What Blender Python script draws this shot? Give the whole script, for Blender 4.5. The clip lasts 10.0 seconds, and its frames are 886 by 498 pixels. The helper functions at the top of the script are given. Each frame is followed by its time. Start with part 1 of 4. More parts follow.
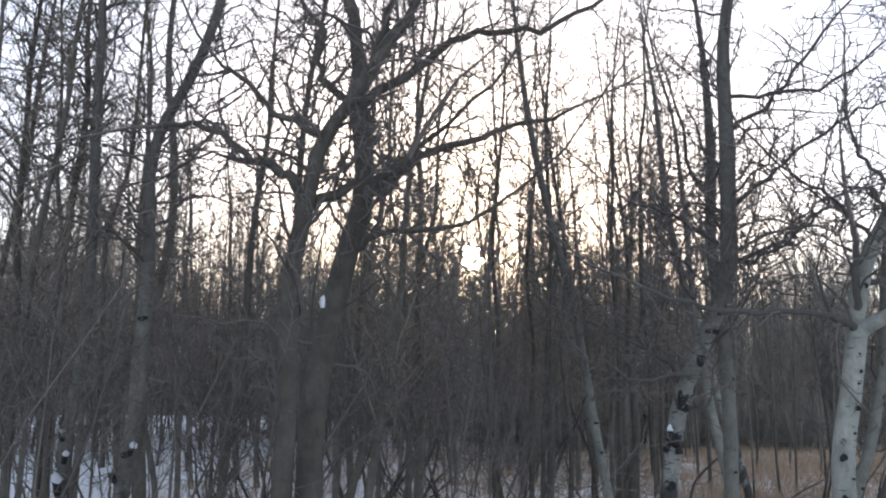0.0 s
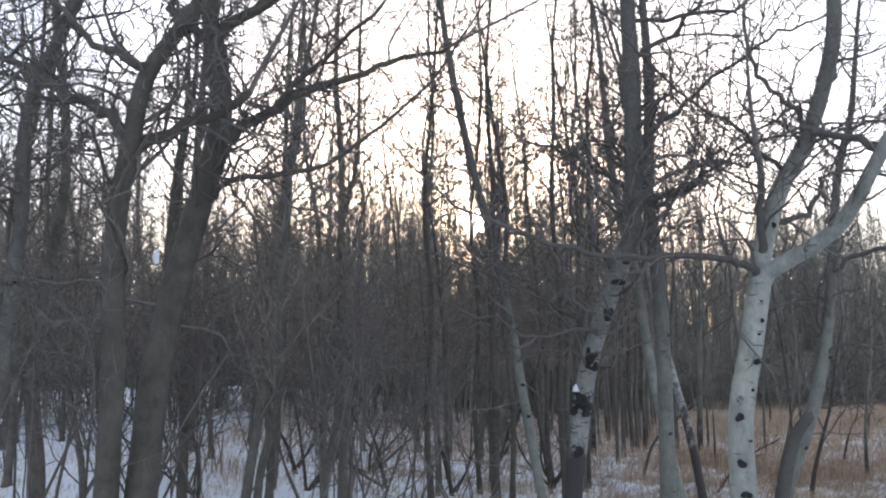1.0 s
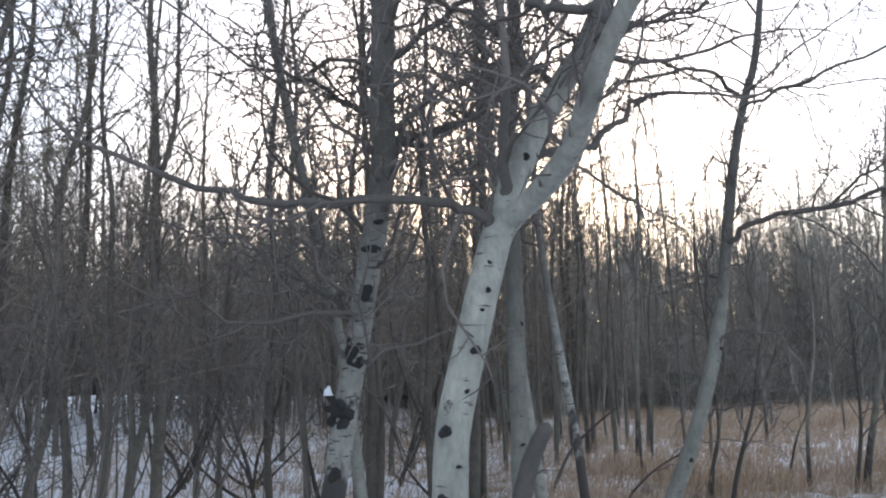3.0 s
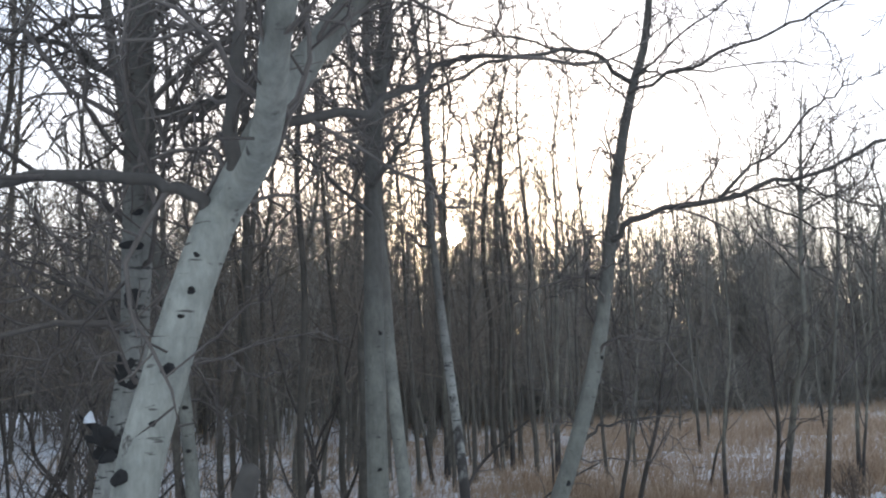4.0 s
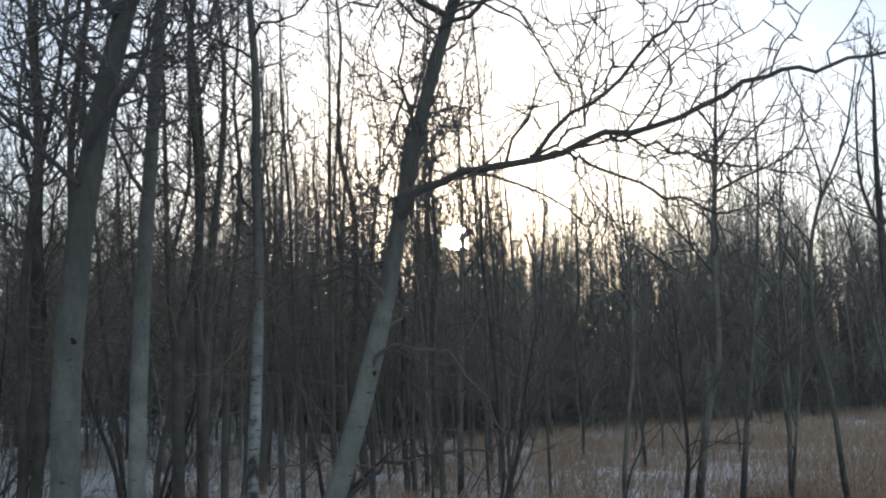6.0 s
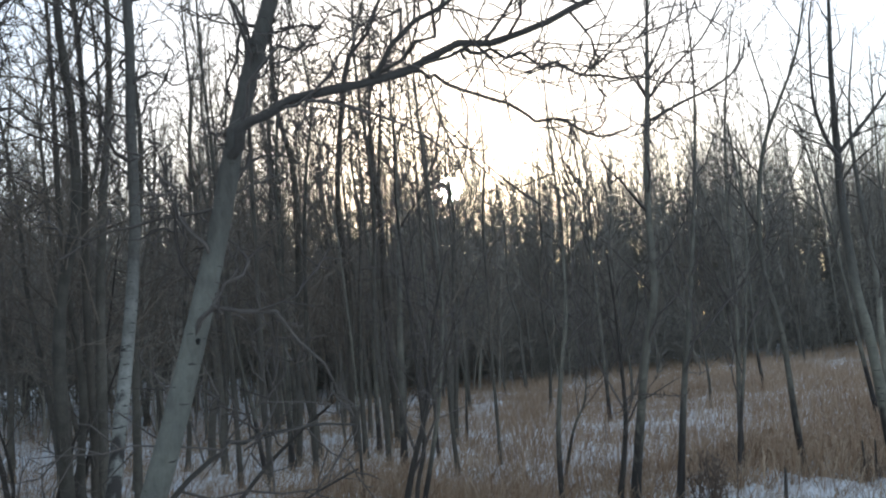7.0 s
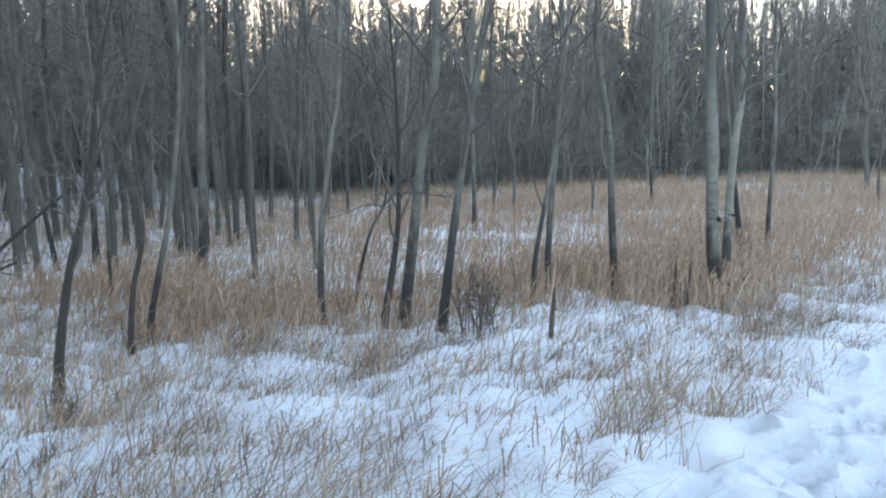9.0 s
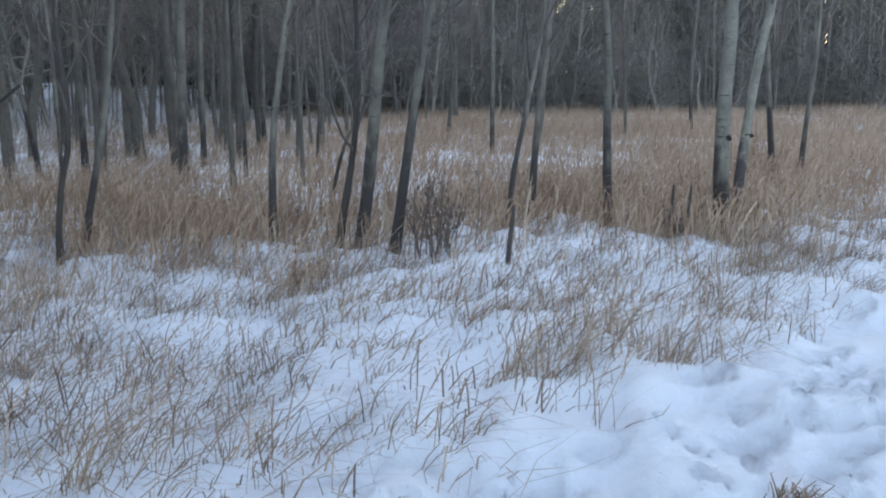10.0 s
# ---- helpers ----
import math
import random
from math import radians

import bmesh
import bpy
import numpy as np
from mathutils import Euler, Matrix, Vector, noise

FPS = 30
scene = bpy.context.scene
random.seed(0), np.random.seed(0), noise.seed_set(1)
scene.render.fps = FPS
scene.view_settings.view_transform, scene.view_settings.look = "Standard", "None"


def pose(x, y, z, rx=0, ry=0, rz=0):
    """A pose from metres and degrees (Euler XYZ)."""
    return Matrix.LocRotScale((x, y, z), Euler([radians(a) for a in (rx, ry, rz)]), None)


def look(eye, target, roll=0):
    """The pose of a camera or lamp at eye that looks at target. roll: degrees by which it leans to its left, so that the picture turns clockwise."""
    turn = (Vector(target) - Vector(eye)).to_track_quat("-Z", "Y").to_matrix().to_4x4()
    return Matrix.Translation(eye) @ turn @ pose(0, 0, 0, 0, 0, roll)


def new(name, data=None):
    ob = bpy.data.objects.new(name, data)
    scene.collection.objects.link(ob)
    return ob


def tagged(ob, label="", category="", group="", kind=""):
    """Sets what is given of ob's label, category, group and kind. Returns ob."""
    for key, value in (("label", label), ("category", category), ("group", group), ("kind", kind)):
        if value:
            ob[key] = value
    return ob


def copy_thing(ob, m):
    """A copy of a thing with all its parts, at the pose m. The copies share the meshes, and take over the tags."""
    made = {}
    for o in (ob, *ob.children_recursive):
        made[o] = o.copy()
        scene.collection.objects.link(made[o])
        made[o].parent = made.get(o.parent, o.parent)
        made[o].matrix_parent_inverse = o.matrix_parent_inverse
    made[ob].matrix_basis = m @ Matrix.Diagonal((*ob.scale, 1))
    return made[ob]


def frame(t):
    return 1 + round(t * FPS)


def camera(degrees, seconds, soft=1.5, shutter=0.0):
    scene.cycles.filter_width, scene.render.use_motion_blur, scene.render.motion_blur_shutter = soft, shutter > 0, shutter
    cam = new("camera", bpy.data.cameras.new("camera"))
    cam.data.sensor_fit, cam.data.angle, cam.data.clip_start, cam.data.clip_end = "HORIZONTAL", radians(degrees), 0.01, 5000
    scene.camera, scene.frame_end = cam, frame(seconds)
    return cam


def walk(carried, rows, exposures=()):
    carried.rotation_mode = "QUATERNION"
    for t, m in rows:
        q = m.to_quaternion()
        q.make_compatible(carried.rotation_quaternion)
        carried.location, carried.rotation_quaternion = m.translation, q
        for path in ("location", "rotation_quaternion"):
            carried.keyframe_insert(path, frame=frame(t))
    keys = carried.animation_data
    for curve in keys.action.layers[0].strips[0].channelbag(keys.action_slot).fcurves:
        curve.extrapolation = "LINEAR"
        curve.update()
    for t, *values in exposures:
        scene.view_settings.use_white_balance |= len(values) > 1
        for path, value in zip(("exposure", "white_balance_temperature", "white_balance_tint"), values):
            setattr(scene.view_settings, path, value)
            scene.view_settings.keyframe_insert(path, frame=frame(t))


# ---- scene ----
cam = camera(56.0, 10.0, soft=2.1)
PATH = [
    (0, (1.964, 0.092, 1.891), (1.901, 2.056, 2.262), 0.2),
    (0.3, (2.267, 0.285, 1.890), (2.203, 2.256, 2.224), 0.0),
    (0.5, (2.466, 0.434, 1.886), (2.402, 2.402, 2.237), -0.2),
    (1, (2.975, 0.85, 1.861), (2.904, 2.827, 2.153), -1.1),
    (1.5, (3.534, 1.185, 1.891), (3.449, 3.159, 2.2), -1.4),
    (2, (3.971, 1.681, 1.852), (3.864, 3.659, 2.132), -0.8),
    (2.2, (4.135, 1.793, 1.868), (4.031, 3.767, 2.172), -1.6),
    (3.3, (5.151, 3.035, 1.765), (5.052, 5.011, 2.053), -2.1),
    (3.5, (5.326, 3.227, 1.79), (5.273, 5.209, 2.05), -2.5),
    (4, (5.792, 3.556, 1.795), (5.775, 5.53, 2.112), -2.8),
    (4.2, (5.954, 3.726, 1.795), (5.931, 5.703, 2.093), -2.3),
    (4.3, (6.032, 3.820, 1.796), (6.003, 5.796, 2.106), -1.9),
    (4.5, (6.201, 4.005, 1.802), (6.154, 5.971, 2.169), -1.1),
    (5, (6.7, 4.407, 1.839), (6.606, 6.375, 2.186), -1.0),
    (5.5, (7.114, 4.896, 1.844), (7.048, 6.867, 2.179), -1.3),
    (5.7, (7.3, 5.091, 1.843), (7.256, 7.061, 2.185), -2.0),
    (6.8, (8.218, 6.075, 1.806), (8.179, 8.062, 2.038), -5.0),
    (7, (8.402, 6.213, 1.828), (8.374, 8.201, 2.044), -5.3),
    (7.5, (8.91, 6.453, 1.662), (8.882, 8.447, 1.813), -4.2),
    (7.7, (9.107, 6.585, 1.666), (9.169, 8.578, 1.826), -4.1),
    (8, (9.38, 6.847, 1.674), (9.484, 8.844, 1.705), -4.3),
    (8.2, (9.548, 7.05, 1.654), (9.636, 9.048, 1.656), -4.3),
    (8.3, (9.628, 7.156, 1.633), (9.708, 9.154, 1.604), -4.4),
    (8.5, (9.787, 7.367, 1.584), (9.857, 9.361, 1.441), -4.2),
    (8.7, (9.945, 7.568, 1.538), (10.006, 9.559, 1.364), -3.6),
    (9, (10.183, 7.835, 1.474), (10.222, 9.82, 1.233), -1.9),
    (9.2, (10.339, 7.986, 1.428), (10.384, 9.96, 1.11), -0.4),
    (9.5, (10.564, 8.198, 1.353), (10.566, 10.175, 1.052), 1.1),
    (9.8, (10.77, 8.428, 1.276), (10.729, 10.388, 0.88), 0.7),
    (10, (10.901, 8.59, 1.225), (10.803, 10.548, 0.825), -0.5),
]
walk(cam, [(t, look(eye, target, roll)) for t, eye, target, roll in PATH],
     [(0, 2.05, 6800, 17), (2, 2.5, 6800, 17), (4, 2.15, 6750, 14), (5, 1.75, 6600, 11), (5.5, 1.35, 6500, 9), (7, 1.7, 6500, 9), (8, 2.15, 6450, 9), (8.5, 2.42, 6380, 9), (9, 2.84, 6230, 9), (9.5, 2.65, 6250, 10), (10, 2.52, 6270, 13)])

# world and sun
SUN_UP = 10.2
world = bpy.data.worlds.new("sky")
scene.world = world
world.use_nodes = True
wn = world.node_tree.nodes
sky = wn.new("ShaderNodeTexSky")
sky.sky_type = "NISHITA"
sky.sun_disc = False
sky.sun_elevation = radians(SUN_UP)
sky.sun_rotation = 0.0
sky.air_density, sky.dust_density = 0.8, 1.1
wn["Background"].inputs["Strength"].default_value = 0.06
world.node_tree.links.new(sky.outputs["Color"], wn["Background"].inputs["Color"])
# even pale fill light added over the clear sky to brighten the shaded wood
sky_fill = wn.new("ShaderNodeBackground")
sky_fill.inputs["Color"].default_value, sky_fill.inputs["Strength"].default_value = (0.72, 0.85, 1.0, 1), 0.15
both = wn.new("ShaderNodeAddShader")
world.node_tree.links.new(wn["Background"].outputs[0], both.inputs[0])
world.node_tree.links.new(sky_fill.outputs[0], both.inputs[1])
world.node_tree.links.new(both.outputs[0], wn["World Output"].inputs["Surface"])
sun_lamp = bpy.data.lights.new("sun", "SUN")
sun_lamp.energy, sun_lamp.angle, sun_lamp.color = 1.5, radians(1.0), (1.0, 0.85, 0.65)
sun_ob = new("sun", sun_lamp)
sun_ob.matrix_world = look((0, 60, 60 * math.tan(radians(SUN_UP))), (0, 0, 0))


def nodes_of(name):
    m = bpy.data.materials.new(name)
    m.use_nodes = True
    return m, m.node_tree.nodes, m.node_tree.links


def noise_node(n, l, coord, scale, detail=4.0, rough=0.6, stretch=(1, 1, 1)):
    mp = n.new("ShaderNodeMapping")
    mp.inputs["Scale"].default_value = stretch
    l.new(coord, mp.inputs["Vector"])
    t = n.new("ShaderNodeTexNoise")
    t.inputs["Scale"].default_value, t.inputs["Detail"].default_value, t.inputs["Roughness"].default_value = scale, detail, rough
    l.new(mp.outputs["Vector"], t.inputs["Vector"])
    return t.outputs["Fac"]


def ramp(n, l, fac, stops):
    r = n.new("ShaderNodeValToRGB")
    while len(r.color_ramp.elements) < len(stops):
        r.color_ramp.elements.new(0.5)
    for e, (p, c) in zip(r.color_ramp.elements, stops):
        e.position, e.color = p, (*c, 1)
    l.new(fac, r.inputs["Fac"])
    return r.outputs["Color"]


def mixed(n, l, kind, fac, a, b):
    m = n.new("ShaderNodeMix")
    m.data_type, m.blend_type = "RGBA", kind
    for slot, v in ((0, fac), (6, a), (7, b)):
        if isinstance(v, float):
            m.inputs[slot].default_value = v
        elif isinstance(v, tuple):
            m.inputs[slot].default_value = (*v, 1)
        else:
            l.new(v, m.inputs[slot])
    return m.outputs[2]


def bumped(n, l, height, strength, distance):
    b = n.new("ShaderNodeBump")
    b.inputs["Strength"].default_value, b.inputs["Distance"].default_value = strength, distance
    l.new(height, b.inputs["Height"])
    l.new(b.outputs["Normal"], n["Principled BSDF"].inputs["Normal"])


def bark_material(name, light, mid, scar, base_dark=0.0, scar_from=0.6, backlit_brown_from=0.0, patch_from=1.0):
    """Smooth grey bark with dark scars across the stem, a rough dark foot up to base_dark metres, and, from a given
    height up, brown that stands in for backlit shade.
    """
    m, n, l = nodes_of(name)
    co = n.new("ShaderNodeTexCoord").outputs["Object"]
    info = n.new("ShaderNodeObjectInfo")
    blotch = noise_node(n, l, co, 5.0, 5.0, 0.65)
    col = ramp(n, l, blotch, [(0.32, mid), (0.62, light)])
    grain = noise_node(n, l, co, 30.0, 4.0, 0.7, (1, 1, 0.35))
    col = mixed(n, l, "MULTIPLY", 0.55, col, ramp(n, l, grain, [(0.3, (0.45, 0.45, 0.45)), (0.65, (1, 1, 1))]))
    rings = noise_node(n, l, co, 9.0, 3.0, 0.55, (1, 1, 5.0))
    mask = ramp(n, l, rings, [(scar_from, (0, 0, 0)), (scar_from + 0.07, (1, 1, 1))])
    col = mixed(n, l, "MIX", mask, col, scar)
    if patch_from < 1.0:
        black = ramp(n, l, noise_node(n, l, co, 6.5, 5.0, 0.62, (1, 1, 0.8)), [(patch_from, (0, 0, 0)), (patch_from + 0.05, (1, 1, 1))])
        col = mixed(n, l, "MIX", black, col, scar)
    if base_dark:
        sep = n.new("ShaderNodeSeparateXYZ")
        l.new(co, sep.inputs[0])
        h = n.new("ShaderNodeMath")
        h.operation = "MULTIPLY_ADD"
        h.inputs[1].default_value = -0.9 / base_dark
        l.new(sep.outputs["Z"], h.inputs[0])
        l.new(noise_node(n, l, co, 6.0, 4.0, 0.6, (1, 1, 0.4)), h.inputs[2])
        foot = ramp(n, l, h.outputs[0], [(0.0, (0, 0, 0)), (0.14, (1, 1, 1))])
        col = mixed(n, l, "MIX", foot, col, (0.045, 0.038, 0.034))
    # upper stem against the sky: its backlit darkening is painted into the bark
    if backlit_brown_from:
        sep = n.new("ShaderNodeSeparateXYZ")
        l.new(co, sep.inputs[0])
        h = n.new("ShaderNodeMath")
        h.operation = "MULTIPLY_ADD"
        h.inputs[1].default_value = 0.45
        l.new(sep.outputs["Z"], h.inputs[0])
        l.new(noise_node(n, l, co, 3.0, 5.0, 0.65, (1, 1, 0.5)), h.inputs[2])
        # young masks this painted shade, not a change of bark
        young = ramp(n, l, h.outputs[0], [(0.0, (0, 0, 0)), (0.5, (0.88, 0.88, 0.88))])
        shift = n.new("ShaderNodeMath")
        shift.operation = "SUBTRACT"
        shift.inputs[1].default_value = backlit_brown_from * 0.45 + 0.3
        l.new(h.outputs[0], shift.inputs[0])
        l.new(shift.outputs[0], young.node.inputs["Fac"])
        col = mixed(n, l, "MIX", young, col, mixed(n, l, "MULTIPLY", 0.7, (0.1, 0.088, 0.074), ramp(n, l, grain, [(0.3, (0.5, 0.5, 0.5)), (0.65, (1, 1, 1))])))
    vary = n.new("ShaderNodeHueSaturation")
    mr = n.new("ShaderNodeMapRange")
    mr.inputs[3].default_value, mr.inputs[4].default_value = 0.75, 1.15
    l.new(info.outputs["Random"], mr.inputs[0])
    l.new(mr.outputs[0], vary.inputs["Value"])
    l.new(col, vary.inputs["Color"])
    b = n["Principled BSDF"]
    l.new(vary.outputs["Color"], b.inputs["Base Color"])
    b.inputs["Roughness"].default_value = 0.85
    bumped(n, l, grain, 0.6, 0.01)
    return m


def twig_material(name, dark, light):
    m, n, l = nodes_of(name)
    co = n.new("ShaderNodeTexCoord").outputs["Object"]
    geo = n.new("ShaderNodeNewGeometry")
    col = ramp(n, l, geo.outputs["Random Per Island"], [(0.0, dark), (1.0, light)])
    grain = noise_node(n, l, co, 25.0)
    col = mixed(n, l, "MULTIPLY", 0.5, col, ramp(n, l, grain, [(0.3, (0.5, 0.5, 0.5)), (0.7, (1, 1, 1))]))
    b = n["Principled BSDF"]
    l.new(col, b.inputs["Base Color"])
    b.inputs["Roughness"].default_value = 0.9
    return m


def grass_material(name, stops):
    m, n, l = nodes_of(name)
    geo = n.new("ShaderNodeNewGeometry")
    co = n.new("ShaderNodeTexCoord").outputs["Object"]
    col = ramp(n, l, geo.outputs["Random Per Island"], stops)
    patch = noise_node(n, l, co, 0.9, 3.0)
    col = mixed(n, l, "MULTIPLY", 0.5, col, ramp(n, l, patch, [(0.35, (0.6, 0.55, 0.5)), (0.6, (1, 1, 1))]))
    b = n["Principled BSDF"]
    l.new(col, b.inputs["Base Color"])
    b.inputs["Roughness"].default_value = 0.8
    return m


def snow_material():
    m, n, l = nodes_of("snow")
    co = n.new("ShaderNodeTexCoord").outputs["Object"]
    soft = noise_node(n, l, co, 0.7, 4.0)
    col = ramp(n, l, soft, [(0.3, (0.805, 0.822, 0.85)), (0.7, (0.885, 0.9, 0.925))])
    litter = noise_node(n, l, co, 38.0, 3.0, 0.7)
    bits = ramp(n, l, litter, [(0.72, (0, 0, 0)), (0.78, (1, 1, 1))])
    col = mixed(n, l, "MIX", bits, col, (0.42, 0.36, 0.3))
    b = n["Principled BSDF"]
    l.new(col, b.inputs["Base Color"])
    b.inputs["Roughness"].default_value = 0.75
    lumps = noise_node(n, l, co, 13.0, 8.0, 0.68)
    bumped(n, l, lumps, 0.9, 0.06)
    return m


snow = snow_material()
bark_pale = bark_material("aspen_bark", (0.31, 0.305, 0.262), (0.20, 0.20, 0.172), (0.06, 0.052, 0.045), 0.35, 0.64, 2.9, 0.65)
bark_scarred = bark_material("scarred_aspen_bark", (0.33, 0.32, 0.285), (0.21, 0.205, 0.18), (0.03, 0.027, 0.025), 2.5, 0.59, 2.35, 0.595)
# darker copy of the aspen bark, with the trunks' shade put into its colour
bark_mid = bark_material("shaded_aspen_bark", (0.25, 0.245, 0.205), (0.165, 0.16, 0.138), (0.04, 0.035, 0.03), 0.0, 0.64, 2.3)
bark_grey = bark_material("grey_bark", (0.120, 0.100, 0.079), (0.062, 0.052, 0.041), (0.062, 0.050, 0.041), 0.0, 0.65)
bark_field = bark_material("young_aspen_bark", (0.215, 0.195, 0.155), (0.115, 0.104, 0.083), (0.062, 0.050, 0.041), 1.7, 0.63)
bark_pair = bark_material("field_aspen_bark", (0.255, 0.237, 0.183), (0.161, 0.148, 0.114), (0.057, 0.047, 0.038), 1.4, 0.63, 2.0)
bark_footed = bark_material("dark_footed_aspen_bark", (0.19, 0.178, 0.152), (0.11, 0.102, 0.088), (0.04, 0.035, 0.03), 2.2, 0.62, 2.9)
limb_dark = twig_material("limb_bark", (0.07, 0.06, 0.052), (0.1, 0.088, 0.076))
twig_dark = twig_material("twig_bark", (0.085, 0.07, 0.06), (0.19, 0.16, 0.14))
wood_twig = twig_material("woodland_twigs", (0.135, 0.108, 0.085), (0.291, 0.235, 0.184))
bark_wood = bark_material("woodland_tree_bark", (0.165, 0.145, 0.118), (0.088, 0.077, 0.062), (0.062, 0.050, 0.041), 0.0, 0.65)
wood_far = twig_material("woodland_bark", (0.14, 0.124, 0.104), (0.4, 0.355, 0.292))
wood_dim = twig_material("spruce_needles", (0.069, 0.083, 0.067), (0.114, 0.130, 0.104))
dead_wood = bark_material("dead_dark_bark", (0.075, 0.062, 0.052), (0.05, 0.041, 0.034), (0.03, 0.026, 0.023), 0.0, 0.66)
knot_dark = twig_material("knot_bark", (0.018, 0.016, 0.015), (0.025, 0.022, 0.02))
straw = grass_material("dry_grass", [(0.0, (0.13, 0.086, 0.058)), (0.5, (0.31, 0.22, 0.15)), (1.0, (0.5, 0.39, 0.29))])
russet = grass_material("russet_grass", [(0.0, (0.24, 0.148, 0.09)), (0.5, (0.42, 0.284, 0.185)), (1.0, (0.57, 0.443, 0.325))])
pale_straw = grass_material("pale_straw", [(0.0, (0.33, 0.235, 0.165)), (0.5, (0.52, 0.4, 0.3)), (1.0, (0.66, 0.55, 0.44))])
weed_brown = twig_material("weed_stalk", (0.10, 0.074, 0.058), (0.26, 0.19, 0.145))


def mesh_of(name, out, mat, smooth=True):
    me = bpy.data.meshes.new(name)
    me.from_pydata(out[0], [], out[1])
    me.materials.append(mat)
    if smooth:
        me.shade_smooth()
    return me


def part(name, out, mat, parent, label=""):
    ob = new(name, mesh_of(name, out, mat))
    ob.parent = parent
    return tagged(ob, label)


glow, gn, gl = nodes_of("sun_glow")
gn.remove(gn["Principled BSDF"])
em = gn.new("ShaderNodeEmission")
em.inputs["Color"].default_value, em.inputs["Strength"].default_value = (1.0, 0.94, 0.78, 1), 160.0
gl.new(em.outputs[0], gn["Material Output"].inputs["Surface"])
disc = ([], [])
for k in range(24):
    a = 2 * math.pi * k / 24
    disc[0].append(Vector((8 + 24 * math.cos(a), 1500, 1500 * math.tan(radians(SUN_UP)) + 24 * math.sin(a))))
disc[1].append(list(range(24)))
tagged(new("sun_backdrop", mesh_of("sun_backdrop", disc, glow, False)), "low pale sun shining through bare trees", "sun", kind="structure")


# ---- ground ----
TRAIL = Vector((0.73, 0.683, 0))
TRAIL_FROM = Vector((10.9, 8.59, 0))
wave_rng = random.Random(11)
WAVES = [(wave_rng.uniform(0, 6.28), 2 * math.pi / wl, amp, wave_rng.uniform(0, 6.28))
         for wl, amp, k in ((5.0, 0.022, 4), (2.2, 0.014, 5), (0.9, 0.012, 6), (0.45, 0.008, 8), (0.25, 0.005, 8)) for _ in range(k)]


def smooth01(v):
    v = np.clip(v, 0, 1)
    return v * v * (3 - 2 * v)


def lie(x, y):
    """Height of the snow, without the footprints."""
    x, y = np.asarray(x, float), np.asarray(y, float)
    z = np.zeros(np.broadcast(x, y).shape)
    for a, k, amp, ph in WAVES:
        z = z + amp * np.sin((x * math.cos(a) + y * math.sin(a)) * k + ph)
    dx, dy = x - TRAIL_FROM.x, y - TRAIL_FROM.y
    along, across = dx * TRAIL.x + dy * TRAIL.y, np.abs(-dx * TRAIL.y + dy * TRAIL.x)
    near = np.exp(-((x - 8) ** 2 + (y - 14) ** 2) / 60.0 ** 2)
    z = z * near * smooth01((across - 0.6) / 2.0 + 0.35)
    z = z + 1.2 * smooth01((y - 13) / 30) * smooth01((3.5 - x) / 9)
    rise = 0.36 * smooth01((-along - 1.0) / 4.0)
    return z + rise * (1 - smooth01((across - 1.4) / 2.0))


def steps(*spans):
    out = []
    for a, b, s in spans:
        out += list(np.arange(a, b, s))
    return np.array(out)


gx = steps((-900, -100, 200), (-100, -20, 20), (-20, 1, 1.0), (1, 10.4, 0.1), (10.4, 15, 0.03), (15, 22, 0.14), (22, 60, 2.0), (60, 100, 10), (100, 901, 200))
gy = steps((-900, -100, 200), (-100, -2, 14), (-2, 10.2, 0.1), (10.2, 14, 0.03), (14, 20, 0.12), (20, 45, 0.7), (45, 100, 10), (100, 901, 200))
GX, GY = np.meshgrid(gx, gy)
GZ = lie(GX, GY)
print_rng = random.Random(5)
for _ in range(2500):
    along, across = print_rng.uniform(-13.5, 7.5), print_rng.choice((-0.9, -0.2, 0.3, 0.8, 1.2, 1.5)) + print_rng.gauss(0, 0.22)
    cx = TRAIL_FROM.x + along * TRAIL.x - across * TRAIL.y
    cy = TRAIL_FROM.y + along * TRAIL.y + across * TRAIL.x
    turn = math.atan2(TRAIL.y, TRAIL.x) + print_rng.gauss(0, 0.35)
    i0, i1 = np.searchsorted(gx, (cx - 0.45, cx + 0.45))
    j0, j1 = np.searchsorted(gy, (cy - 0.45, cy + 0.45))
    sx, sy = GX[j0:j1, i0:i1] - cx, GY[j0:j1, i0:i1] - cy
    u, v = sx * math.cos(turn) + sy * math.sin(turn), -sx * math.sin(turn) + sy * math.cos(turn)
    size = print_rng.uniform(0.55, 1.2)
    q = np.sqrt((u / 0.1) ** 2 + (v / 0.05) ** 2) / size
    GZ[j0:j1, i0:i1] += -print_rng.uniform(0.02, 0.075) * np.exp(-q ** 6) + 0.014 * np.exp(-((q - 1.3) / 0.22) ** 2)
nx, ny = len(gx), len(gy)
idx = np.arange(nx * ny).reshape(ny, nx)
quads = np.stack([idx[:-1, :-1], idx[:-1, 1:], idx[1:, 1:], idx[1:, :-1]], -1).reshape(-1, 4)
ground = new("ground", mesh_of("ground", (np.stack([GX, GY, GZ], -1).reshape(-1, 3).tolist(), quads.tolist()), snow))
tagged(ground, "snow covered woodland floor with a trodden footpath", "ground", kind="structure")


